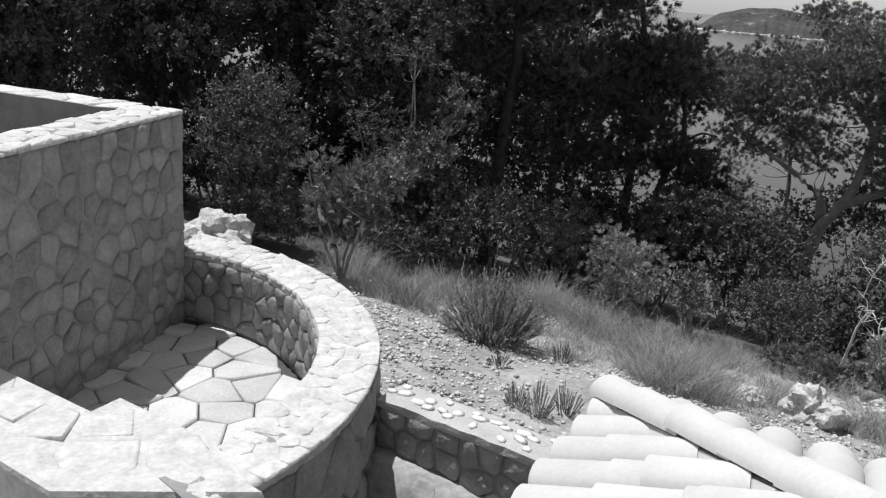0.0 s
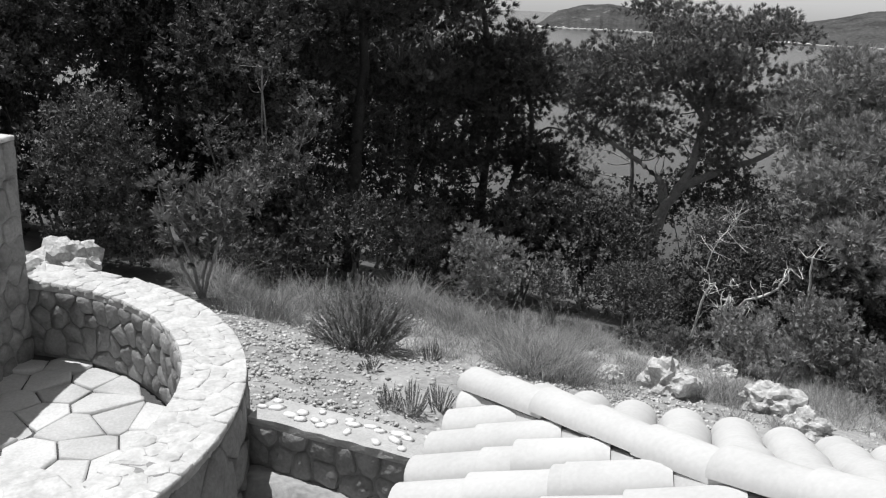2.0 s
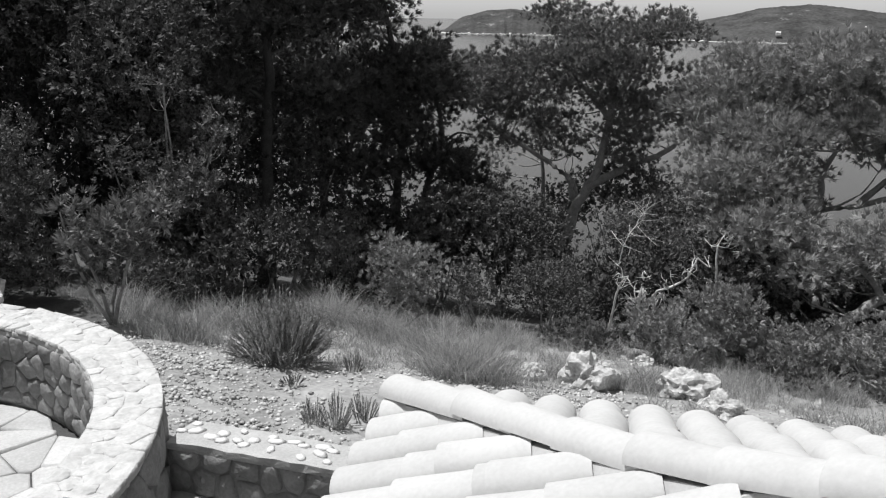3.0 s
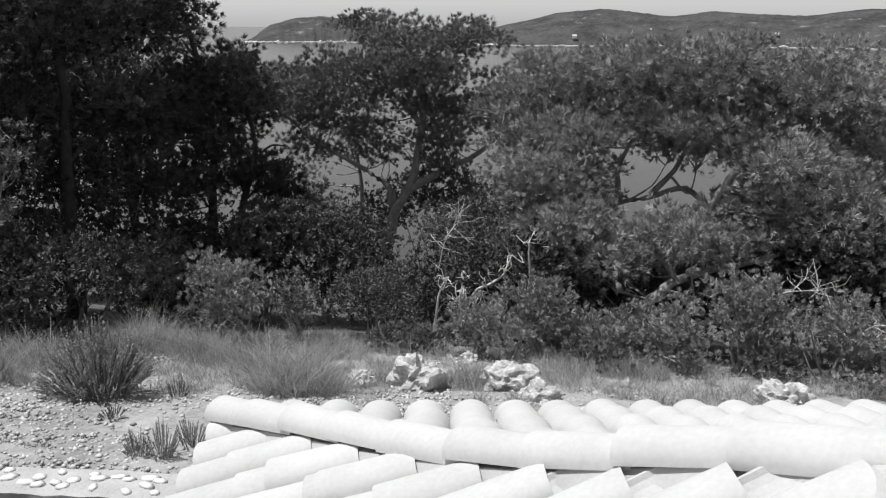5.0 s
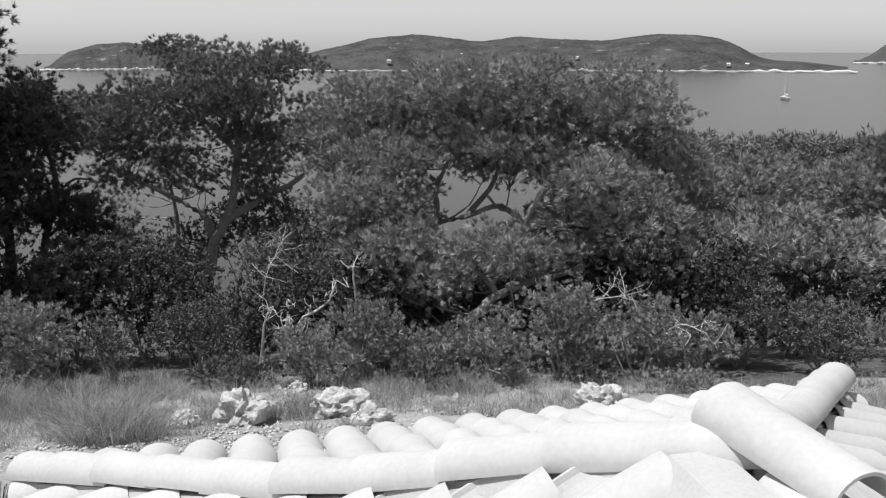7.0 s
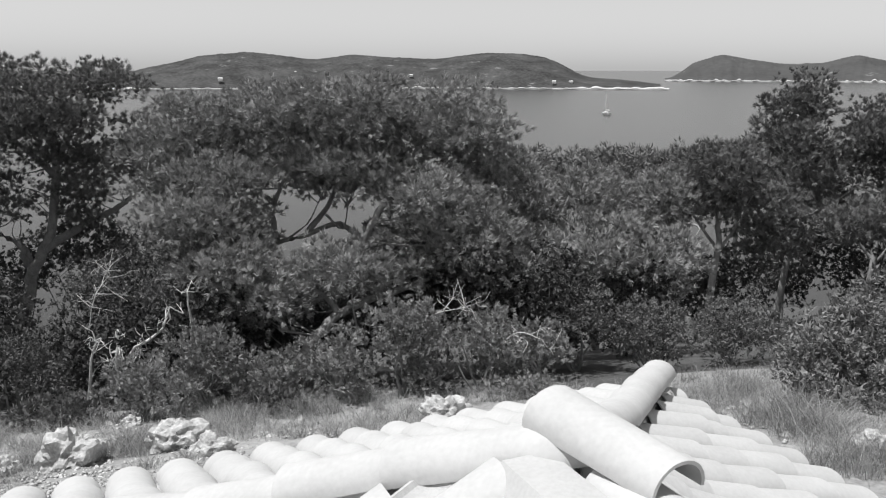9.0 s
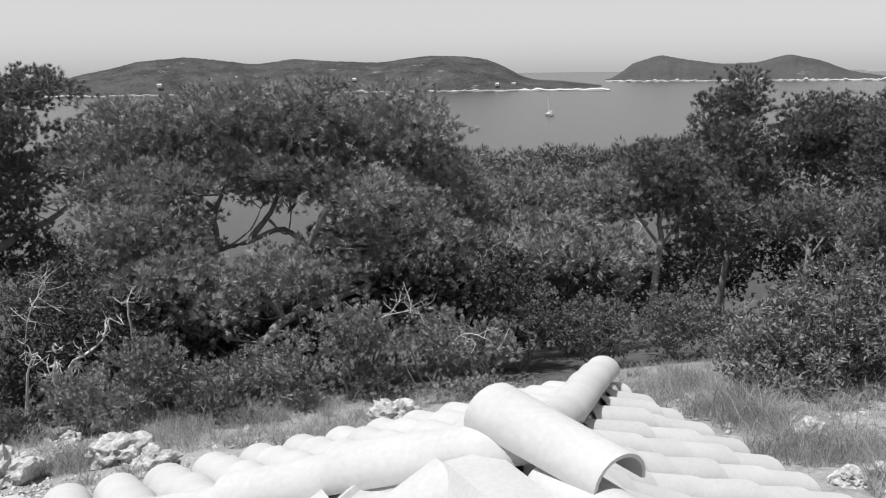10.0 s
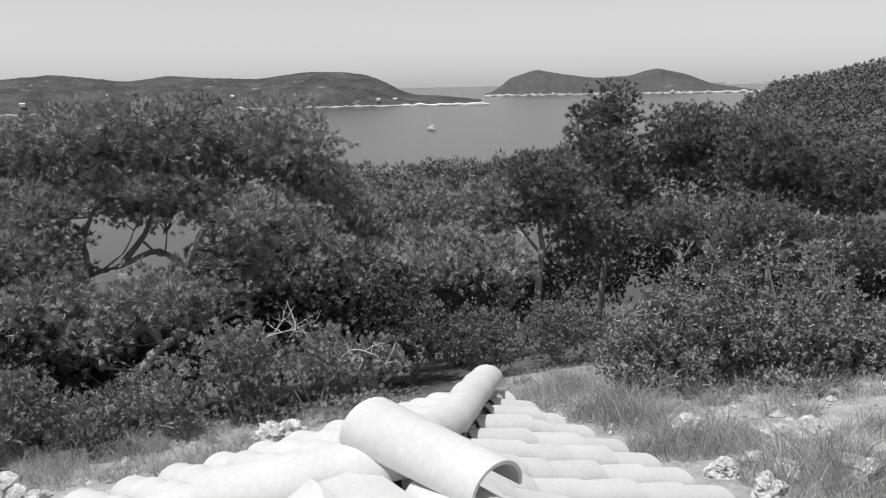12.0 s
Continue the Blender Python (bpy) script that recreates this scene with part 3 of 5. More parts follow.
def roof():
    root = thing("tiled_roof", (0, 0, 0), "hipped roof of pale sun-bleached clay barrel tiles", "roof", kind="structure")
    r = rng_of(101)
    rise = math.tan(PITCH)
    ridge_z = EAVE_Z + HALF * rise
    c1 = APEX + BIS * HALF - CROSS * HALF
    c2 = APEX + BIS * HALF + CROSS * HALF
    b1 = APEX - BIS * RIDGE_BACK - CROSS * HALF
    b2 = APEX - BIS * RIDGE_BACK + CROSS * HALF
    rb = APEX - BIS * RIDGE_BACK
    verts, faces = [], []
    steps = np.linspace(0, 1, 9)
    for t in steps:
        inn = HALF * t
        z = roof_z(inn) - 0.03
        verts += [(*(q).xy, z) for q in (b1 + CROSS * inn, c1 + (APEX - c1) * t, c2 + (APEX - c2) * t, b2 - CROSS * inn)]
    for i in range(8):
        k = 4 * i
        for q in range(3):
            faces.append((k + q, k + q + 1, k + q + 5, k + q + 4))
    base = len(verts)
    verts += [(*p.xy, EAVE_Z - 0.16) for p in (b1, c1, c2, b2)]
    faces += [(base + q, base + q + 1, q + 1, q) for q in range(3)] + [(base + 3, base + 2, base + 1, base)]
    mesh_object("deck", verts, faces, M_TILE_DARK, root, label="bedding under the tiles")
    cover = tile_mesh("tile", 0.50, 0.136, 0.126, 0.012, seg=10, tall=0.66)
    cover_end = tile_mesh("tile", 0.50, 0.140, 0.122, 0.012, seg=10, tall=0.86)
    pan = tile_mesh("channel", 0.50, 0.115, 0.135, 0.013)

    def lay(mesh, name, origin, uphill, n_up, scale_y=1.0, roll=0.0):
        ob = new(name, mesh)
        ob.parent = root
        m = Matrix.Translation(origin) @ basis(uphill, n_up)
        if roll:
            m = m @ Matrix.Rotation(roll, 4, "Y")
        ob.matrix_basis = m @ Matrix.Diagonal((1, scale_y, 1, 1))
        return ob

    pans_v, pans_f = [], []
    pan_co = np.array([v.co[:] for v in pan.vertices])
    pan_faces = [tuple(p.vertices) for p in pan.polygons]
    for slope in ("end", "side_a", "side_c"):
        if slope == "end":
            inward, along, mid = -BIS, CROSS, APEX + BIS * HALF
            span = (-HALF, HALF)
        elif slope == "side_a":
            inward, along, mid = CROSS, BIS, APEX - CROSS * HALF
            span = (-RIDGE_BACK, HALF)
        else:
            inward, along, mid = -CROSS, BIS, APEX + CROSS * HALF
            span = (-RIDGE_BACK, HALF)
        uphill = (inward + Vector((0, 0, rise))).normalized()
        up = along.cross(uphill)
        if up.z < 0:
            up = -up
        n = int((span[1] - span[0]) / COL)
        for c in range(n + 1):
            s = span[0] + (span[1] - span[0]) * (c + 0.5) / (n + 1)
            for kind in ("cover", "pan"):
                ss = s if kind == "cover" else s + COL * 0.5
                reach = HALF - abs(ss) if slope == "end" else HALF - max(0.0, ss)
                step = ROW * math.cos(PITCH)
                size = 0.50 * math.cos(PITCH)
                for k in range(12):
                    y0 = -0.05 + k * step
                    limit = reach + {"end": -0.12, "side_a": -0.03, "side_c": -0.09}[slope]
                    if limit - y0 < 0.10:
                        break
                    lift = 0.0
                    if y0 + size > limit and limit > size - 0.05:
                        y0, lift = limit - size, 0.012
                    sy = min(1.0, (limit - y0) / size)
                    y1 = y0 + size * sy
                    p0 = mid + along * ss + inward * y0 + Vector((0, 0, roof_z(y0)))
                    p1 = mid + along * ss + inward * y1 + Vector((0, 0, roof_z(y1)))
                    slope_dir = (p1 - p0).normalized()
                    nrm = along.cross(slope_dir)
                    nrm = nrm if nrm.z > 0 else -nrm
                    if kind == "cover":
                        jig = along * r.normal(0, 0.007) + slope_dir * r.normal(0, 0.01)
                        lay(cover_end if slope == "end" else cover, "tile", p0 + jig + nrm * (0.016 + lift + {"end": 0.03, "side_a": 0.0, "side_c": 0.022}[slope] + r.normal(0, 0.003)), (slope_dir * 0.5 - nrm * 0.022).normalized(), nrm, sy, r.normal(0, 0.03))
                    else:
                        m = np.array(Matrix.Translation(p0 + nrm * 0.075) @ basis(slope_dir * 0.5 - nrm * 0.02, nrm))
                        co = pan_co * (1, sy, -0.55)
                        w = co @ m[:3, :3].T + m[:3, 3]
                        base = len(pans_v)
                        pans_v += [tuple(q) for q in w]
                        pans_f += [tuple(base + i for i in f)[::-1] for f in pan_faces]
    ch = mesh_object("channel_tiles", pans_v, pans_f, M_TILE_DARK, root, label="channel tiles between the rows")
    tagged(ch, kind="stuff")
    # hips and ridge
    far, near = Vector((2.735, 0.80, 3.79)), Vector((2.41, 0.29, 3.765))
    hip = tile_mesh("hip_tile", 0.56, 0.135, 0.118, 0.017, 178, 12)
    hip_plain = tile_mesh("hip_tile", 0.56, 0.132, 0.124, 0.013, 178, 12)
    for side in (-1, 1):
        foot = APEX + (BIS + CROSS * side) * (HALF + 0.02) + Vector((0, 0, EAVE_Z + (0.08 if side < 0 else 0.17)))
        head = HIP_TOP + Vector((0, 0, 3.61))
        dirn = head - foot
        run = dirn.length

        def spine(s):
            t = min(max(s / run, 0), 1.05)
            return foot + dirn * (s / run) + Vector((0, 0, float(np.interp(t, SAG_T, SAG_Z))))

        joints = (0.0, 0.36, 0.81, 1.24, 1.66, 2.13, 2.58, 3.04, 3.50, 4.30) if side < 0 else (0.0, 0.50, 1.02, 1.55, 2.08, 2.60, 3.12, 3.55)
        shape = hip if side < 0 else hip_plain
        for y0, y1 in zip(joints, joints[1:]):
            ln = y1 - y0 + (0.09 if y1 < 3.5 else 0.05)
            a, b = spine(y0), spine(y0 + ln)
            d = (b - a).normalized()
            up = (Vector((0, 0, 1)) - d * d.z).normalized()
            tile_ob = lay(shape, "hip_tile", a + up * r.normal(0.004, 0.003), (d * 0.56 - up * 0.022).normalized(), up, ln / 0.56, r.normal(0, 0.03))
            if side < 0 and y1 > 4:
                # the head of the top tile is cut where the ridge cap covers it
                top_tile = tile_ob
                m = top_tile.matrix_basis.copy()
                bm = bmesh.new()
                bm.from_mesh(top_tile.data)
                bm.transform(m)
                cut = Vector((near.y - far.y, far.x - near.x, 0))
                cut = cut if cut.dot(foot - far) < 0 else -cut
                bmesh.ops.bisect_plane(bm, geom=bm.verts[:] + bm.edges[:] + bm.faces[:], plane_co=far - cut.normalized() * 0.055, plane_no=cut, clear_outer=True)
                bm.transform(m.inverted())
                top_tile.data = bpy.data.meshes.new("hip_tile")
                bm.to_mesh(top_tile.data)
                bm.free()
                top_tile.data.materials.append(M_TILE)
    cap = tile_mesh("ridge_cap", 0.60, 0.112, 0.130, 0.014, 196, 14)
    lay(cap, "ridge_cap", near, far - near, Vector((0, 0, 1)))
    plug = bmesh.new()
    bmesh.ops.create_cone(plug, cap_ends=True, segments=20, radius1=0.106, radius2=0.106, depth=0.2)
    plug_ob = part("mortar", plug, M_TILE_DARK, root)
    plug_ob.matrix_basis = Matrix.Translation(far + (near - far).normalized() * 0.112) @ basis(far - near, Vector((0, 0, 1))) @ Matrix.Diagonal((1, 1, 0.82, 1)) @ Matrix.Rotation(radians(90), 4, "X")
    for k in range(3):
        lay(hip, "ridge_tile", Vector((2.36, 0.34, 3.665)) - BIS * (0.32 + 0.38 * k), BIS, Vector((0, 0, 1)))
    # mortar under hips and ridge
    for corner_pt in (c1, c2, None):
        vs, fs = [], []
        for i, t in enumerate(np.linspace(0.03, 1.0, 9)):
            if corner_pt is None:
                p = rb + (APEX - rb) * t + Vector((0, 0, roof_z(HALF)))
                x = CROSS
            else:
                p = corner_pt + (APEX.lerp(HIP_TOP, float(t)) - corner_pt) * t + Vector((0, 0, roof_z(HALF * t)))
                x = (APEX - corner_pt).cross(Vector((0, 0, 1))).normalized()
            vs += [tuple(p + x * sx + Vector((0, 0, h))) for sx, h in ((-0.17, -0.06), (-0.09, 0.055), (0.09, 0.055), (0.17, -0.06))]
        for i in range(8):
            for q in range(3):
                fs.append((4 * i + q, 4 * i + q + 1, 4 * i + q + 5, 4 * i + q + 4))
        fs += [(0, 3, 2, 1), (32, 33, 34, 35)]
        mesh_object("mortar", vs, fs, M_TILE_DARK, root)
    # walls below the eaves and the terrace from which the film is taken
    house = wall_block("wall_house", "plastered house wall under the tiled roof")
    q = 0.32
    corners = [APEX + BIS * (HALF - q) - CROSS * (HALF - q), APEX + BIS * (HALF - q) + CROSS * (HALF - q), APEX - BIS * 1.25 + CROSS * (HALF - q), APEX - BIS * 1.25 - CROSS * (HALF - q)]
    slab("body", [p[:2] for p in corners], -2.5, EAVE_Z - 0.17, M_PLASTER, house)
    deck = wall_block("balcony", "upper terrace of the house", "terrace")
    corners = [APEX - BIS * 1.32 - CROSS * 3.0, APEX - BIS * 1.32 + CROSS * 3.0, APEX - BIS * 6 + CROSS * 3.0, APEX - BIS * 6 - CROSS * 3.0]
    slab("body", [p[:2] for p in corners], -1.0, 3.42, M_PLASTER, deck)


roof()

# ---- vegetation ----


def tube(points, r0, r1, sides=6, wobble=0.0, r=None):
    """A tapered limb along points: vertices and quads."""
    pts = [Vector(p) for p in points]
    dense = []
    for i, (a, b) in enumerate(zip(pts, pts[1:])):
        n = 4
        p0 = pts[i - 1] if i else a
        p3 = pts[i + 2] if i + 2 < len(pts) else b
        for k in range(n):
            t = k / n
            dense.append(0.5 * ((2 * a) + (b - p0) * t + (2 * p0 - 5 * a + 4 * b - p3) * t * t + (3 * a - p0 - 3 * b + p3) * t ** 3))
    dense.append(pts[-1])
    if wobble:
        for k in range(1, len(dense)):
            dense[k] = dense[k] + Vector(r.normal(0, wobble, 3))
    verts, faces = [], []
    m = len(dense)
    for k, p in enumerate(dense):
        d = (dense[min(k + 1, m - 1)] - dense[max(k - 1, 0)]).normalized()
        x = d.orthogonal().normalized()
        y = d.cross(x)
        rad = r0 + (r1 - r0) * (k / (m - 1)) ** 0.8
        for s in range(sides):
            a = 2 * math.pi * s / sides
            verts.append(p + (x * math.cos(a) + y * math.sin(a)) * rad)
    for k in range(m - 1):
        for s in range(sides):
            t = (s + 1) % sides
            faces.append((k * sides + s, k * sides + t, (k + 1) * sides + t, (k + 1) * sides + s))
    return np.array([v[:] for v in verts]), np.array(faces), dense


def join(chunks):
    vs, fs, base = [], [], 0
    for v, f in chunks:
        vs.append(v)
        fs.append(f + base)
        base += len(v)
    return np.concatenate(vs), np.concatenate(fs)


def foliage(puffs, r, length, width, density, upward=0.35, quad=False, fill=0.22, tuft=None):
    """Needle or leaf tufts about the shells of many puffs: each tuft is a small tight ball of blades."""
    needle = width < 0.03
    blades = 19 if needle else 12
    tuft = tuft or (max(length, 0.085) if needle else length * 1.2)
    cs, ds, ss = [], [], []
    for c, rad in puffs:
        area = (rad[0] * rad[1] + rad[0] * rad[2] + rad[1] * rad[2]) / 3
        m = max(5, int((1.0 if needle else 0.78) * density * area / blades))
        d = r.normal(size=(int(m * 1.35), 3))
        d /= np.linalg.norm(d, axis=1)[:, None]
        d = d[(d[:, 2] > -0.25) | (r.uniform(size=len(d)) < 0.4)][:m]
        m = len(d)
        k = np.where(r.uniform(size=m) < fill, r.uniform(0.3, 0.85, m), r.uniform(0.84, 1.12, m))
        lump = 1 + 0.18 * np.sin(d @ np.array((5.1, 3.3, 4.2)) + c[0] * 7) + 0.14 * np.sin(d @ np.array((-7.2, 6.1, 3.7)) + c[1] * 5)
        cs.append(c + d * rad * (k * lump)[:, None])
        ds.append(d)
        ss.append(tuft * r.uniform(0.65, 1.25, m))
    c, d, s = np.concatenate(cs), np.concatenate(ds), np.concatenate(ss)
    m = len(c)
    axis = d * 0.7 + np.array((0, 0, upward)) + r.normal(0, 0.25, (m, 3))
    axis /= np.linalg.norm(axis, axis=1)[:, None]
    c, d, s, axis = (np.repeat(q, blades, axis=0) for q in (c, d, s, axis))
    n = len(c)
    u = r.normal(size=(n, 3))
    u /= np.linalg.norm(u, axis=1)[:, None]
    u += axis * 0.55
    u /= np.linalg.norm(u, axis=1)[:, None]
    root = c + u * (s * (r.uniform(0.0, 0.45, n) if needle else r.uniform(0.25, 0.75, n)))[:, None]
    face = u * 0.5 + d * 0.8 + np.array((0, 0, 0.2)) + r.normal(0, 0.13, (n, 3))
    face /= np.linalg.norm(face, axis=1)[:, None]
    grow = np.cross(face, r.normal(size=(n, 3)))
    grow /= np.linalg.norm(grow, axis=1)[:, None]
    grow = (axis * 0.8 + u * 0.75) if needle else (grow * 0.6 + axis * 0.55 + u * 0.35)
    grow /= np.linalg.norm(grow, axis=1)[:, None]
    side = np.cross(grow, face)
    side /= np.linalg.norm(side, axis=1)[:, None] + 1e-9
    ln = (length * (r.uniform(0.85, 1.4, n) if needle else r.uniform(0.6, 1.15, n)))[:, None]
    wd = (width * (r.uniform(0.95, 1.4, n) if needle else r.uniform(0.75, 1.15, n)))[:, None]
    v = np.stack([root - side * wd * 0.5, root + side * wd * 0.5, root + grow * ln], 1).reshape(-1, 3)
    return v, np.arange(3 * n).reshape(n, 3)


def ground_hit(bearing, elevation):
    """Distance at which a line of sight meets the hillside."""
    d = np.linspace(4, 80, 3000)
    a = radians(bearing)
    z = EYE_Z + d * math.tan(radians(elevation))
    g = ground_z(d * math.sin(a), d * math.cos(a))
    k = np.argmax(z < g)
    return float(d[k])


def tree(name, label, category, masses, limbs, leaf, bark, seed, length=0.10, width=0.019, density=6200, quad=False, group="", upward=0.35, flat=0.5, twig=0.016, foot=None, sparse=1.0):
    """masses: bearing, elevation, distance, half spans (degrees, degrees, metres), puffs, puff radius.
    limbs: ((bearing, elevation, distance), ...), radius at the start and at the end."""
    r = rng_of(seed)
    puffs = []
    for b, e, d, hb, he, hd, count, pr in masses:
        taken = []
        if limbs:
            count, pr = max(3, int(count * 0.76)), pr * 1.22
        for _ in range(count):
            best, far = None, -1.0
            for _try in range(7):
                q = r.normal(size=3)
                q /= np.linalg.norm(q)
                q *= r.uniform(0.1, 1.0) ** 0.38 * (0.85 + 0.55 * noise.noise(Vector(q) * 1.7 + Vector((seed * 3.1, b, e))))
                m = min((np.linalg.norm((q - t) * (1, he / max(hb, 0.1) * 1.6, 0.6)) for t in taken), default=9.0)
                if m > far:
                    best, far = q, m
            q = best
            taken.append(q)
            rad = pr * r.uniform(0.55, 1.3)
            puffs.append((at(b + q[0] * hb, e + q[1] * he, d + q[2] * hd), np.array((rad, rad, rad * flat))))
    chunks, nodes = [], []
    for pts, r0, r1 in limbs:
        w = [at(*p) for p in pts]
        v, f, dense = tube(w, r0, r1, 7, r0 * 0.12, r)
        chunks.append(("limb" if chunks else "trunk", v, f))
        nodes += dense
    if not limbs:
        m = masses[0]
        x, y = polar(m[0], m[2])
        base = np.array((x, y, float(ground_z(x, y)) - 0.1))
        for k in range(5):
            tip = puffs[int(r.integers(len(puffs)))][0]
            mid = base * 0.55 + tip * 0.45 + r.normal(0, 0.08, 3)
            v, f, dense = tube([base + r.normal(0, 0.06, 3) * (1, 1, 0), mid, tip], 0.035, 0.01, 5, 0.006, r)
            chunks.append(("stem", v, f))
            nodes += dense
    nd = np.array([p[:] for p in nodes])
    twigs = []
    for c, rad in (puffs if limbs else puffs[::2]):
        k = np.argmin(((nd - c) ** 2).sum(1) + np.where(nd[:, 2] > c[2], 4.0, 0.0))
        a = nd[k]
        if np.linalg.norm(a - c) > 6:
            continue
        mid = (a + c) / 2 + r.normal(0, 0.07, 3) * np.linalg.norm(a - c) - np.array((0, 0, 0.06)) * np.linalg.norm(a - c)
        v, f, _ = tube([a, mid, c], twig * (1 + np.linalg.norm(a - c) * 0.5), twig * 0.5, 3)
        twigs.append((v, f))
    lowest = min(limbs, key=lambda L: at(*L[0][0])[2])[0][0] if limbs else None
    if lowest:
        o = at(*lowest)
        x, y = o[0], o[1]
    else:
        x, y = polar(masses[0][0], masses[0][2])
    root = thing(name, (x, y, float(ground_z(x, y))), label, category, group)
    back = Matrix.Translation(-root.location)

    def hang(ob):
        ob.matrix_parent_inverse = back
        return ob

    for part_name, v, f in chunks:
        t = hang(big_mesh(part_name, v, f, bark, root))
        t.data.shade_smooth()
    if twigs:
        v, f = join(twigs)
        tagged(hang(big_mesh("branchwork", v, f, bark, root)), kind="stuff")
    v, f = foliage(puffs, r, length, width, density * sparse, upward, quad)
    hang(big_mesh("crown", v, f, leaf, root))
    return root


PINE, SHRUB, OAK = "pine tree", "shrub", "holm oak"


def down(b, d, lower=0.4):
    """Foot of a trunk: a point on the hillside as bearing, elevation, distance."""
    x, y = polar(b, d)
    return (b, math.degrees(math.atan((float(ground_z(x, y)) - lower - EYE_Z) / d)), d)


# pine with a forked leaning trunk
D = 24.4
tree("pine_tree", "Aleppo pine with a forked leaning trunk above the scrub", PINE,
     [(39.5, -2.6, D, 4.3, 2.6, 1.8, 40, 0.58), (37.3, -0.2, D, 1.9, 1.3, 0.9, 9, 0.45), (43.2, -1.0, D, 2.0, 1.2, 0.9, 10, 0.45),
      (31.2, -4.6, 24.0, 2.6, 2.0, 1.3, 20, 0.50), (36.2, -6.6, 25.0, 2.4, 1.6, 1.2, 9, 0.4), (41.2, -8.2, 24.2, 2.2, 1.4, 1.0, 12, 0.4), (37, -8.4, 25.6, 2.0, 1.5, 1.0, 10, 0.4), (33.2, -7.4, 25, 2.4, 1.5, 1.2, 13, 0.42), (34.3, -4.0, 24.4, 2.6, 1.9, 1.4, 20, 0.46), (42.2, -6.0, 24.6, 2.6, 2.0, 1.4, 20, 0.48), (45.2, -5.0, 24.8, 2.0, 2.3, 1.3, 16, 0.55)],
     [((down(36.7, D), (36.9, -17.5, D), (37.4, -15.5, D), (38.4, -12.1, D), (39.6, -10, D), (40.1, -6, D), (39.8, -2.5, D), (38.2, -0.7, D)), 0.25, 0.05),
      (((38.3, -12.3, D), (37.6, -10.6, D), (35.5, -9.2, D), (32.7, -7.6, D), (30.6, -5.4, 24)), 0.12, 0.03),
      (((39.1, -11, D), (41.8, -9.6, D), (44.6, -8.1, D), (46, -6, D)), 0.14, 0.04),
      (((40, -6.5, D), (38.2, -4.6, D), (36.6, -2.5, D)), 0.10, 0.03), (((40.1, -6, D), (41.5, -3.5, D), (42.6, -1.5, D)), 0.09, 0.03),
      (((38.0, -12.0, D), (37.8, -11.3, D - 0.2), (37.9, -10.7, D - 0.3)), 0.10, 0.05)],
     M_PINE_SHADED, M_BARK, 201)

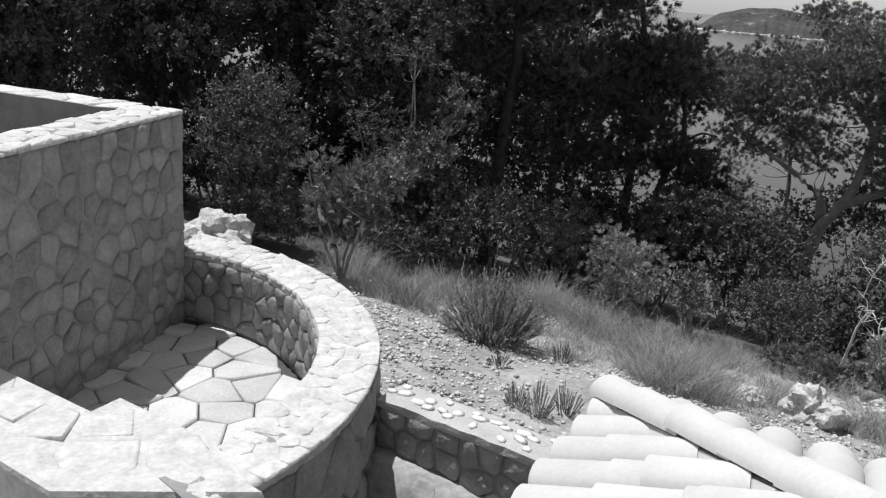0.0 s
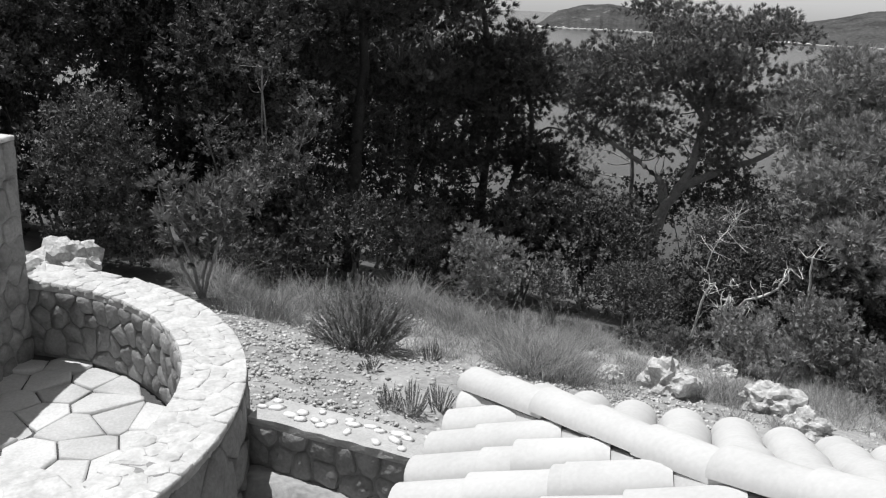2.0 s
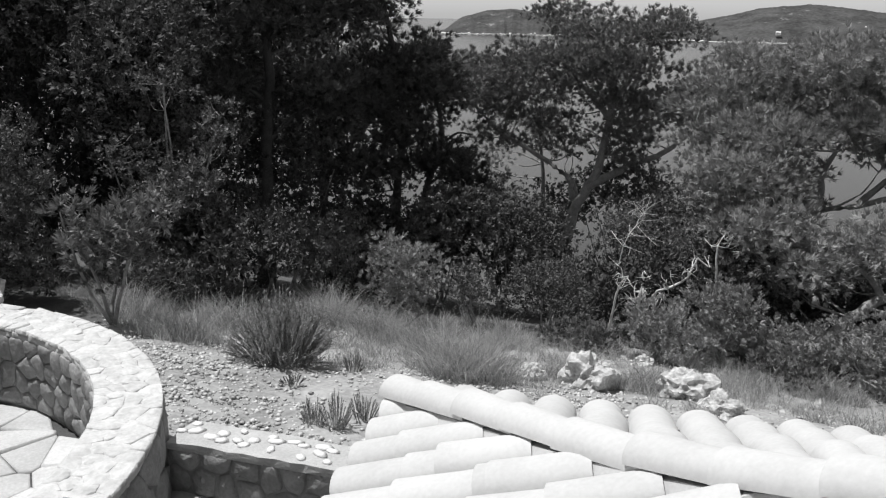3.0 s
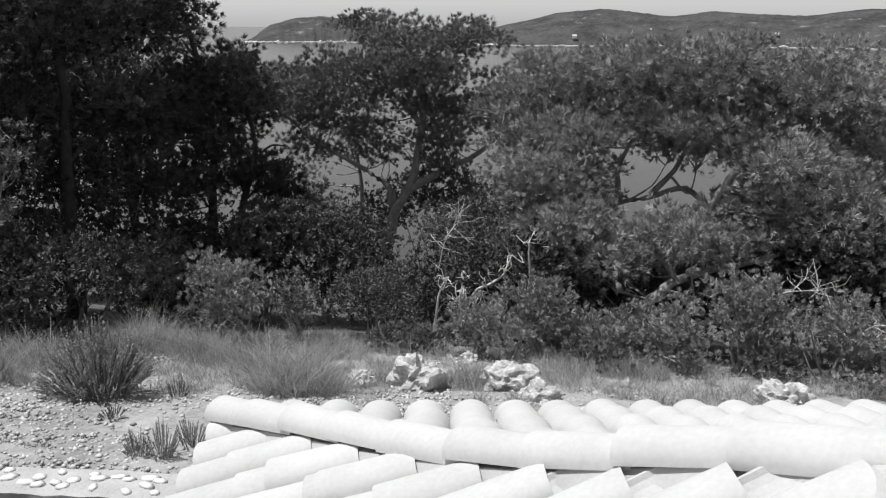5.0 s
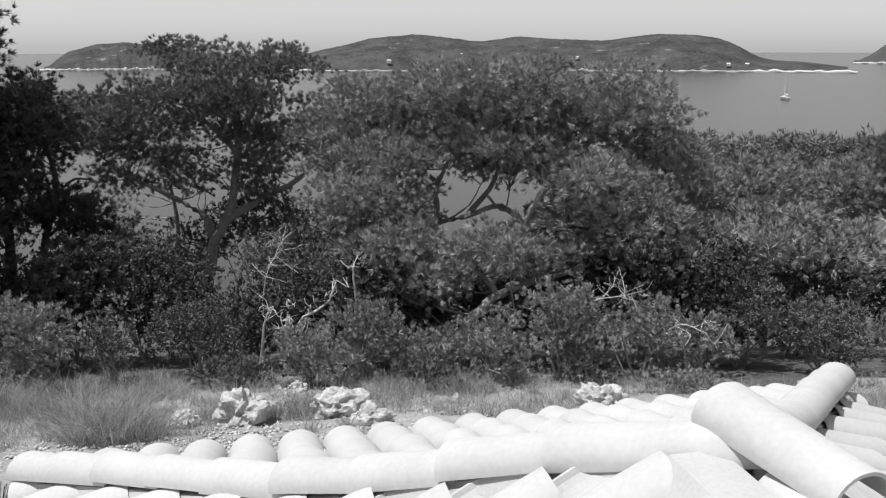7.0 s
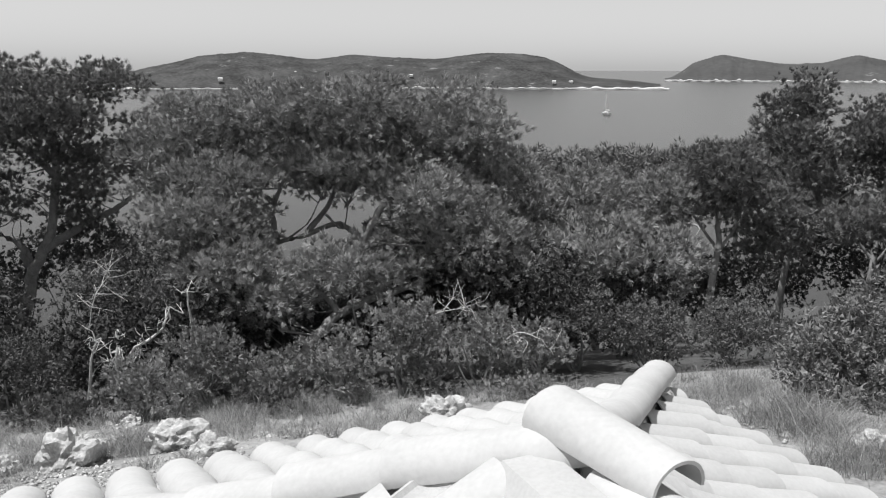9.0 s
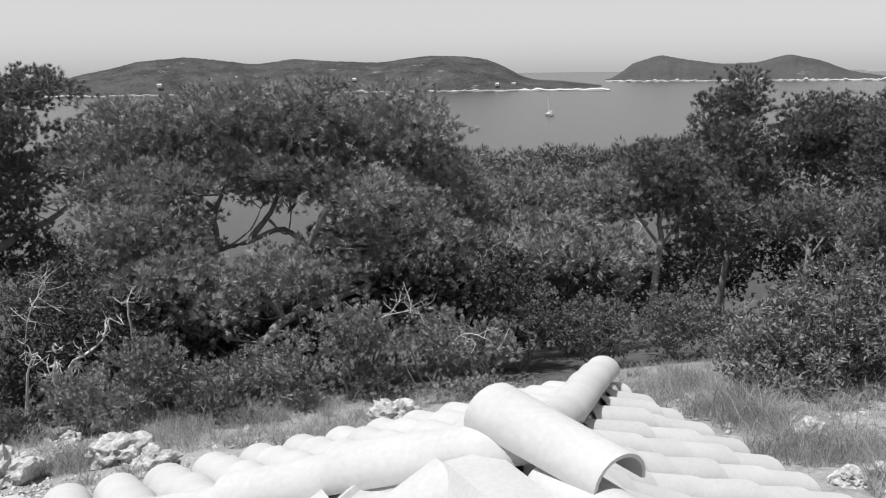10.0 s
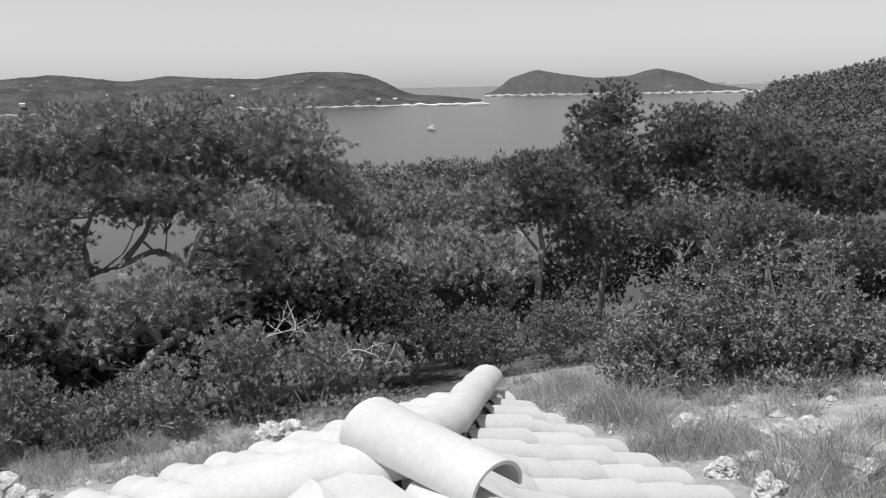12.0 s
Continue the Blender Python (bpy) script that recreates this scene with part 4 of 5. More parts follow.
# broad pine whose crown arches over a gap
D = 19.0
tree("pine_tree", "broad spreading Aleppo pine with an arching crown", PINE,
     [(49, -4.0, 19.5, 3, 1.9, 1.4, 22, 0.55), (54, -3.2, D, 3, 1.9, 1.8, 26, 0.58), (60, -3.0, D, 3, 1.9, 1.8, 28, 0.58), (65.2, -4.2, D, 2.8, 2.0, 1.8, 26, 0.58),
      (68.4, -6.6, D, 1.6, 1.6, 1.4, 12, 0.5), (60.9, -1.2, D, 1.0, 0.5, 0.6, 5, 0.3), (50, -7.2, 17.8, 2.2, 1.4, 1, 12, 0.5), (60.5, -6.0, 18.7, 1.7, 1.1, 0.9, 12, 0.4), (57.4, -4.8, 19.2, 2.0, 1.2, 1.2, 12, 0.42), (57.2, -6.6, 18.3, 1.5, 0.9, 0.8, 9, 0.42), (61.6, -7.2, 18.2, 1.8, 0.6, 0.7, 8, 0.4),
      (48.3, -10.2, 16.8, 2.8, 1.5, 0.9, 16, 0.5), (66, -8.5, 17.6, 2.4, 1.4, 1.0, 12, 0.48), (51, -6.2, 19, 2.8, 2.2, 1.3, 18, 0.46), (63.8, -9.4, 16.8, 2.2, 1.7, 1.0, 18, 0.46), (67.6, -11.2, 16.8, 2.2, 2.0, 1.2, 18, 0.48), (46.8, -7.2, 19.6, 2.4, 2.4, 1.2, 18, 0.48), (55, -6.6, 18.4, 2.6, 1.4, 1.0, 16, 0.42), (58.4, -8.0, 18.2, 1.8, 0.7, 0.7, 9, 0.36), (50.4, -13.2, 15.8, 2.4, 1.0, 0.8, 12, 0.42), (61.4, -11.4, 17.4, 1.5, 0.9, 0.6, 9, 0.34), (51.8, -10.2, 17.8, 1.3, 1.6, 0.6, 10, 0.38), (60.8, -7.4, 17.4, 1.6, 0.6, 0.6, 9, 0.36), (58.0, -6.7, 17.5, 1.5, 0.8, 0.6, 10, 0.36)],
     [((down(58.6, 18.5), (59.0, -18, 18.5), (59.3, -14, 18.5), (60.1, -10.8, 18.6), (61.3, -8.8, 18.8), (62.2, -5.5, D), (61, -2.8, D)), 0.20, 0.05),
      (((59.8, -12.0, 18.5), (57.8, -10.5, 18.5), (55.6, -11.1, 18.5), (53.5, -11.6, 18.4), (51.3, -12.2, 18.2)), 0.07, 0.045),
      (((53.6, -11.6, 18.4), (53.3, -9.6, 18.5), (54.5, -6.6, 18.8)), 0.09, 0.03), (((55.6, -11.0, 18.5), (57.4, -8.6, 18.6), (58.1, -5.8, 18.9)), 0.08, 0.03),
      (((59.4, -11.8, 17.0), (60.2, -10.2, 16.9), (61.0, -8.8, 16.9)), 0.09, 0.07), (((54.0, -11.5, 18.4), (55.6, -10.4, 18.3), (56.4, -9.0, 18.4)), 0.03, 0.01), (((56.9, -9.8, 18.4), (58.0, -10.8, 18.2), (58.4, -9.2, 18.2)), 0.035, 0.012),
      (((61.8, -7.0, 18.9), (64.5, -5.8, D), (67.5, -6.2, D)), 0.08, 0.03), (((51.5, -11.8, 18.2), (49.5, -11.0, 17.8), (47, -10.4, 17.6)), 0.06, 0.02)],
     M_PINE, M_BARK, 202)

D = 16.0
tree("pine_tree", "low leaning pine with layered flat sprays of needles", PINE,
     [(52.3, -15.2, D, 3.8, 1.5, 1.1, 22, 0.45), (58.8, -14.2, D, 3.3, 1.2, 1.0, 18, 0.42), (64.0, -11.6, 16.8, 2.4, 1.2, 0.9, 14, 0.45), (63.0, -13.4, 16.4, 2.0, 0.7, 0.8, 8, 0.4), (57.5, -12.4, 16.5, 1.5, 0.5, 0.7, 5, 0.35)],
     [((down(53.5, 15.4), (54.2, -20.5, 15.4), (56, -18, 15.7), (58, -16.3, D), (61, -15.3, 16.3), (64, -14.2, 16.5)), 0.16, 0.05),
      (((57.6, -16.6, D), (56.3, -15.0, D), (53, -14.6, D)), 0.08, 0.03), (((60, -15.6, 16.2), (61.5, -13.4, 16.5), (64, -12.2, 16.8)), 0.07, 0.03), (((57.0, -17.2, 15.8), (58.5, -17.4, 15.4), (59.8, -17.9, 15.2)), 0.03, 0.01)],
     M_PINE, M_BARK, 203, flat=0.6)

for k, (b, d, ms) in enumerate((
        (71.5, 21, [(70.2, -9.2, 21, 2.2, 1.9, 1.6, 20, 0.52), (70.5, -13.0, 17.6, 2.6, 2.2, 1.5, 22, 0.5)]),
        (75.5, 23, [(74.2, -9.0, 23, 2.6, 1.9, 1.6, 24, 0.55), (76.0, -12.8, 19.5, 2.8, 2.4, 1.6, 26, 0.52)]),
        (79.7, 26, [(79.5, -8.8, 26, 2.0, 2.1, 1.6, 22, 0.58), (79.8, -13, 21.5, 2, 2, 1.5, 14, 0.55)]),
        (83.0, 26, [(83.2, -7.6, 26, 2.2, 2.6, 1.7, 30, 0.55)]),
        (87.3, 29, [(87.6, -4.6, 30, 2.3, 3.0, 1.9, 44, 0.60), (88.0, -1.9, 30, 1.1, 0.7, 0.8, 7, 0.42), (86.3, -9.6, 27, 2.0, 2.4, 1.7, 20, 0.58)]),
        (92.2, 29, [(92.8, -4.4, 31, 2.4, 2.4, 1.9, 40, 0.62), (91.9, -9.3, 25.5, 2.2, 1.3, 1.3, 18, 0.52), (90.0, -7.6, 30, 1.8, 2.4, 1.6, 22, 0.55)]),
        (97.8, 28, [(97.6, -5.0, 29, 2.6, 2.3, 1.9, 40, 0.62), (97.2, -9.8, 24.5, 2.5, 1.8, 1.6, 22, 0.58)]),
        (102.6, 28, [(102.4, -6.2, 29, 2.8, 2.2, 1.9, 42, 0.62), (102, -10.4, 24.5, 3, 1.8, 1.6, 22, 0.58)]),
        (108, 29, [(107.6, -6.0, 29, 2.8, 2.6, 1.9, 36, 0.65)]))):
    # past bearing 82 the needle colour itself carries the crowns' shade
    top = ms[0]
    tree("pine_tree", "young Aleppo pine in the wood by the bay", PINE, ms,
         [((down(b, d), (b, -15, d), (b + 0.3, -11, d), (top[0], top[1], top[2]), (top[0] + 0.2, top[1] + top[4] * 0.8, top[2])), 0.17, 0.03),
          (((b + 0.2, -12, d), (b + 1.4, -10, d), (b + 2.0, -8.5, d)), 0.06, 0.02), (((b + 0.2, -11.5, d), (b - 1.3, -9.6, d), (b - 2, -8, d)), 0.06, 0.02)],
         M_PINE if b < 82 else M_PINE_SHADED, M_BARK, 210 + k, group="pines by the bay", density=4300, length=0.12, width=0.026)
for k, (b, e, d) in enumerate(((70.5, -6.9, 44), (73.3, -6.8, 46), (76.0, -6.3, 46), (78.6, -6.6, 42), (81.3, -6.2, 42), (84.3, -5.8, 40))):
    tree("pine_tree", "young Aleppo pine lower on the slope", PINE, [(b, e, d, 1.8, 0.8, 1.8, 12, 0.8), (b, e - 2, d, 2.0, 1.0, 1.8, 12, 0.8)],
         [((down(b, d), (b, e - 3, d), (b, e, d)), 0.15, 0.04)], M_PINE_SHADED, M_BARK, 230 + k, density=600, length=0.3, width=0.09, group="pines by the bay")

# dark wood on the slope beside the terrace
# backlit shade is put into the needle and bark colours here
tree("pine_tree", "tall dark backlit pine with a straight trunk", PINE,
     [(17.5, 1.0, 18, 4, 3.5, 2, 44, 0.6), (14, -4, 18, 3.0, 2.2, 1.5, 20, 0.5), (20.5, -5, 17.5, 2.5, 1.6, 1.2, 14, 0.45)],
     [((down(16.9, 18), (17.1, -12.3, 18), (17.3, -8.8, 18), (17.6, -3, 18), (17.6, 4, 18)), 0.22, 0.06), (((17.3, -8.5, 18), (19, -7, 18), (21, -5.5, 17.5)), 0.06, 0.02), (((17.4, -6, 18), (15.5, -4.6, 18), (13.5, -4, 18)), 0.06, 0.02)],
     M_PINE_DARK_SHADED, M_BARK_DARK_SHADED, 251)
tree("pine_tree", "dark backlit pine with bare lower boughs against the sea", PINE,
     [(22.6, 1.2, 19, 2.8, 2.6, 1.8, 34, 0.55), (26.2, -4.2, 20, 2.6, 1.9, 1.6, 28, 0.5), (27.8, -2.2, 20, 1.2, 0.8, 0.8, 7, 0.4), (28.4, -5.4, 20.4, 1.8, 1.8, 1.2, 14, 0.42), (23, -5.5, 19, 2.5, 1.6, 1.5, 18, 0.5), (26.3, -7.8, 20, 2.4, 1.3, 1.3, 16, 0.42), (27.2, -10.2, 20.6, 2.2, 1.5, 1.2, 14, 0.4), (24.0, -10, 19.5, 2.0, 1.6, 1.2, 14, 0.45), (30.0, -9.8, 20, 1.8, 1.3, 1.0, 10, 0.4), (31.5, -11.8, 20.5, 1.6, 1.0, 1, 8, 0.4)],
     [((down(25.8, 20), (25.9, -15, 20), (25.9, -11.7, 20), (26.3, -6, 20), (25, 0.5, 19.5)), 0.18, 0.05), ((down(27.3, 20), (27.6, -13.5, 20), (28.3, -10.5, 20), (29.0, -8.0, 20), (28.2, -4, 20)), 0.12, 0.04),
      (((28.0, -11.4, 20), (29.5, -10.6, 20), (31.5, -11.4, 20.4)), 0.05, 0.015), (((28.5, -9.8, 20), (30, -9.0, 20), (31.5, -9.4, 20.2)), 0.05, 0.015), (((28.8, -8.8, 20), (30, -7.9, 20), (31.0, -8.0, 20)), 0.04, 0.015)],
     M_PINE_DARK_SHADED, M_BARK_DARK_SHADED, 252)
for k, (b, e, d, hb, he, n) in enumerate(((-13, -2, 15, 5, 5.5, 60), (-5, -2.5, 17, 5, 5.5, 60), (3.5, -1.0, 18, 4.5, 5, 60), (9.5, -4.5, 16.5, 3.6, 5.5, 52), (-20, -1, 16, 5, 6, 40))):
    tree("holm_oak", "dense dark evergreen oak at the wood's edge", OAK, [(b, e, d, hb, he, 1.8, n, 0.6), (b + 0.6, e + 5, d + 0.6, hb * 0.9, 3, 1.8, n // 3, 0.6)],
         [((down(b, d), (b + 0.3, -12, d), (b, -4, d), (b - 0.4, 2, d)), 0.16, 0.04), (((b, -11, d), (b + 2, -5, d), (b + 3, -1, d)), 0.08, 0.02), (((b, -10, d), (b - 2, -5, d), (b - 3, -1, d)), 0.08, 0.02)],
         M_OAK, M_BARK_DARK_SHADED, 260 + k, length=0.085, width=0.055, density=3900, group="oaks beside the terrace")
for k, (b, e, d, hb, he, n) in enumerate(((-14, 1, 25, 6, 7, 40), (-4, 1, 26, 6, 7, 40), (6, 1, 26, 6, 7, 40), (14, -1, 25, 5, 7, 40), (21, -3.5, 26, 3, 5, 22))):
    tree("holm_oak", "shaded evergreen oak deeper in the wood", OAK, [(b, e - 2, d, hb, he, 2, n, 1.0)], [((down(b, d), (b, -6, d), (b, 3, d)), 0.18, 0.05)],
         M_OAK, M_BARK_DARK_SHADED, 270 + k, length=0.22, width=0.13, density=800, group="oaks deeper in the wood")


# shrubs: bearing, elevation, distance, half spans, puffs, puff radius, leaf material
def shrub(label, ms, leaf, seed, length=0.065, width=0.036, density=3900, quad=False, upward=0.5, group="shrubs on the slope"):
    return tree("shrub", label, SHRUB, ms, [], leaf, M_BARK, seed, length=length, width=width, density=density, quad=quad, upward=upward, group=group, twig=0.008, flat=0.85)


shrub("rounded dark evergreen shrub behind the terrace wall", [(0.6, -11.0, 13.5, 3.5, 3.5, 1.1, 40, 0.40), (1.0, -15.2, 13.0, 3.2, 1.6, 0.8, 18, 0.36)], M_OAK, 301)
shrub("light green mastic shrub with upright shoots", [(6.8, -14.6, 11.4, 2.9, 2.2, 0.6, 26, 0.25), (9.5, -13, 11.4, 1.6, 1.2, 0.4, 7, 0.2), (5.0, -12.5, 11.4, 0.8, 1.2, 0.3, 5, 0.18)], M_SAGE, 302, 0.08, 0.028)
shrub("dark evergreen shrub under the pines", [(11.2, -13.5, 14.5, 2.8, 3.0, 1.0, 30, 0.42), (10.5, -17, 13.2, 2.5, 1.5, 0.7, 12, 0.35)], M_OAK, 303)
# oak boughs in the lighter shrub leaves: their sunlight is put into the colour
shrub("spray of evergreen oak at the wood's edge, sunlight in its paler leaf colour", [(10.6, -5.0, 14.6, 2.2, 1.2, 0.8, 12, 0.18), (14.2, -7.6, 14.8, 2.2, 2.2, 0.9, 18, 0.2), (8.6, -9.5, 14.4, 2.4, 2.0, 0.8, 16, 0.2), (11.5, -11.5, 14.0, 2.6, 2.0, 0.7, 16, 0.34)], M_SHRUB, 318)
shrub("dark evergreen shrub under the pines", [(17.2, -15.2, 15.6, 2.8, 2.2, 1.0, 24, 0.42)], M_OAK, 304)
shrub("dark evergreen shrub under the pines", [(21.4, -16.4, 15.8, 2.0, 2.4, 1.0, 20, 0.40)], M_SHRUB, 305)
shrub("pale juniper bush catching the sun", [(26.2, -17.9, 14.0, 2.5, 2.0, 1.0, 30, 0.30), (25.6, -15.9, 14.0, 1.3, 0.8, 0.5, 8, 0.24)], M_JUNIPER, 306, 0.055, 0.021, 6000)
shrub("juniper bush on the slope", [(31.2, -18.0, 14.8, 1.6, 1.8, 0.8, 14, 0.32)], M_SHRUB, 307)
shrub("dark rounded evergreen bush", [(36.6, -18.4, 15.2, 2.8, 1.9, 1.1, 32, 0.36)], M_OAK, 308)
shrub("evergreen scrub under the pines", [(33.5, -13.8, 19.5, 3.0, 2.2, 1.2, 26, 0.45)], M_OAK, 309)
shrub("evergreen scrub under the pines", [(29, -14.8, 18.5, 2.5, 1.8, 1.0, 18, 0.42)], M_OAK, 310)
shrub("evergreen scrub under the pines", [(42.5, -14.3, 19.8, 2.8, 1.6, 1.2, 18, 0.42)], M_SHRUB, 311)
shrub("evergreen scrub under the pines", [(47.0, -14.6, 18.6, 2.4, 1.8, 1.0, 16, 0.42)], M_SHRUB, 312)
for k, (b, e, d, hb, he, n) in enumerate(((44.2, -20.0, 13.8, 2.4, 1.3, 22), (48.6, -18.8, 14.2, 2.6, 2.1, 34), (52.8, -20.3, 14.0, 2.2, 1.3, 22), (57.4, -19.5, 13.8, 2.4, 1.7, 26), (62.6, -18.2, 13.8, 2.4, 2.7, 40), (67.6, -18.3, 14.4, 2.5, 2.2, 34), (72.0, -18.6, 14.8, 2.0, 1.3, 18))):
    shrub("sunlit juniper bush with scaly sprays", [(b, e, d, hb, he, 0.8, n, 0.28)], M_JUNIPER, 320 + k, 0.055, 0.021, 6000, group="junipers along the slope")
for k, (b, e, d, hb, he, n) in enumerate(((74.4, -16.6, 16.5, 2.5, 1.7, 26), (79.4, -17.2, 16.5, 2.6, 1.8, 28), (84.6, -16.8, 17.6, 2.0, 1.5, 22), (68, -16.0, 17.5, 2.5, 1.8, 22), (88.5, -17, 18.5, 2.0, 1.4, 16))):
    shrub("evergreen mastic shrub at the wood's edge", [(b, e, d, hb, he, 1.0, n, 0.36)], M_SHRUB, 340 + k)
for k, (b, e, d, hb, he, n) in enumerate(((91.3, -18.0, 13.2, 2.6, 2.8, 40), (96.6, -17.2, 13.6, 2.2, 3.2, 44), (101.0, -16.4, 13.8, 2.0, 3.4, 38), (105.2, -17.2, 13.4, 2.2, 3.2, 38), (97.1, -12.9, 13.5, 0.6, 1.2, 7), (100.7, -12.0, 13.7, 0.7, 1.6, 9), (92.2, -14.6, 13.2, 1.0, 0.9, 8))):
    shrub("tall leafy mastic shrub in full sun", [(b, e, d, hb, he, 0.9 if n > 10 else 0.3, n, 0.30 if n > 10 else 0.2)], M_SAGE, 350 + k, 0.075, 0.038, 4400, group="tall shrubs beside the roof")


for k, ms in enumerate(([(41.5, -11.0, 26, 4.0, 2.0, 1.2, 28, 0.5)], [(37.4, -12.6, 26, 2.2, 1.6, 1.0, 14, 0.45)], [(47.2, -12.2, 22, 2.6, 1.6, 1.0, 16, 0.45)])):
    shrub("shaded evergreen scrub behind the forked pine", ms, M_OAK, 880 + k, 0.085, 0.062, 2500, group="scrub beneath the trees")

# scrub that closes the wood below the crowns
# left and right stretches: shade under the crowns put into the scrub's dark needles
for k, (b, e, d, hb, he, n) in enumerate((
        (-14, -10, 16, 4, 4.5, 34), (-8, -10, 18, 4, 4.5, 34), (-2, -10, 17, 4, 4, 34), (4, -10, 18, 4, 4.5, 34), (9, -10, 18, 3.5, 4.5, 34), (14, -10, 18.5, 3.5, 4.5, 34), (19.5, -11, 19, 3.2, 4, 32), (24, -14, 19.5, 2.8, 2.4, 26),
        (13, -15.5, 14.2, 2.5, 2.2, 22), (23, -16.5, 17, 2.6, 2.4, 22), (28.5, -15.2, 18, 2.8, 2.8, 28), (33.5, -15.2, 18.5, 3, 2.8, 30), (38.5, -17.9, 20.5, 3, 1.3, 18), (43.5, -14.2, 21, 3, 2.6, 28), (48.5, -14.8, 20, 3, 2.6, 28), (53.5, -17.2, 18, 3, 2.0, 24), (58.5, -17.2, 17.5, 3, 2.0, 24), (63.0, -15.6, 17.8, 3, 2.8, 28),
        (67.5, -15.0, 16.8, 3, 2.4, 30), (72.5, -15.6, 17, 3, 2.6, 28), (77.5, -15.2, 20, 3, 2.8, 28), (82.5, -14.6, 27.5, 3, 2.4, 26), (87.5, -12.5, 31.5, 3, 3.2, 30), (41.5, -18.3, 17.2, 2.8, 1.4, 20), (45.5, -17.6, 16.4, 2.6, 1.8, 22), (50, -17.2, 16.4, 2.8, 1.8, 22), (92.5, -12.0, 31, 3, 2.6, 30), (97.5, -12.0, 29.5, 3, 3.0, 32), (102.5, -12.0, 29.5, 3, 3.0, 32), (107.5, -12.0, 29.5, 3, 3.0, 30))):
    shrub("dense evergreen scrub beneath the trees", [(b, e, d, hb, he, 1.3, n, 0.52)], M_PINE_DARK_SHADED if (k > 18 or k < 8) else M_OAK, 900 + k, 0.085, 0.062, 2500, group="scrub beneath the trees")
tree("pine_tree", "slender pine behind the forked one, half bare", PINE, [(35.4, -7.2, 27, 2.2, 2.4, 1.4, 16, 0.45), (33.0, -9.5, 27, 1.5, 1.5, 1, 6, 0.4)],
     [((down(36, 27), (36, -12, 27), (35.6, -8, 27), (35, -5, 27)), 0.10, 0.03)], M_PINE, M_BARK, 950, sparse=0.6)


for k, b in enumerate((39.5, 46.5, 52.5, 58.5, 64.5, 71)):
    shrub("low juniper skirt spreading over the grass", [(b, -21.4 + 0.5 * math.sin(k * 2.1), 13.1 + 0.3 * math.cos(k * 1.7), 2.2, 0.9, 0.5, 14, 0.24)], M_JUNIPER if k % 2 else M_SHRUB, 370 + k, 0.055, 0.021, 5600, group="junipers along the slope")
for k, b in enumerate((90.5, 94.5, 98.5, 103, 107)):
    shrub("leafy shrub growing out of dry grass", [(b, -20.4, 12.7, 2.3, 1.5, 0.6, 20, 0.26)], M_SAGE, 385 + k, 0.07, 0.036, 4200, group="tall shrubs beside the roof")
shrub("big leafy mastic shrub with ragged sunlit shoots", [(92.6, -17.0, 12.3, 4.6, 3.6, 0.9, 44, 0.26), (90.0, -18.8, 12.1, 2.6, 2.4, 0.6, 16, 0.22), (93.6, -12.6, 12.4, 1.6, 1.4, 0.3, 8, 0.18), (96.0, -14.2, 12.4, 1.2, 1.4, 0.3, 6, 0.17), (92.8, -20.9, 11.4, 3.4, 1.7, 0.6, 22, 0.24)], M_SAGE, 391, 0.085, 0.040, 3600, group="tall shrubs beside the roof")
shrub("tall ragged mastic shrub in dry grass", [(100.2, -16.0, 12.9, 3.6, 4.2, 0.9, 40, 0.27), (98.6, -11.4, 12.9, 0.9, 1.6, 0.3, 6, 0.18), (101.6, -10.8, 12.9, 1.0, 1.8, 0.3, 6, 0.18), (100.6, -20.2, 11.8, 3.2, 1.6, 0.6, 20, 0.24)], M_SAGE, 392, 0.085, 0.040, 3600, group="tall shrubs beside the roof")


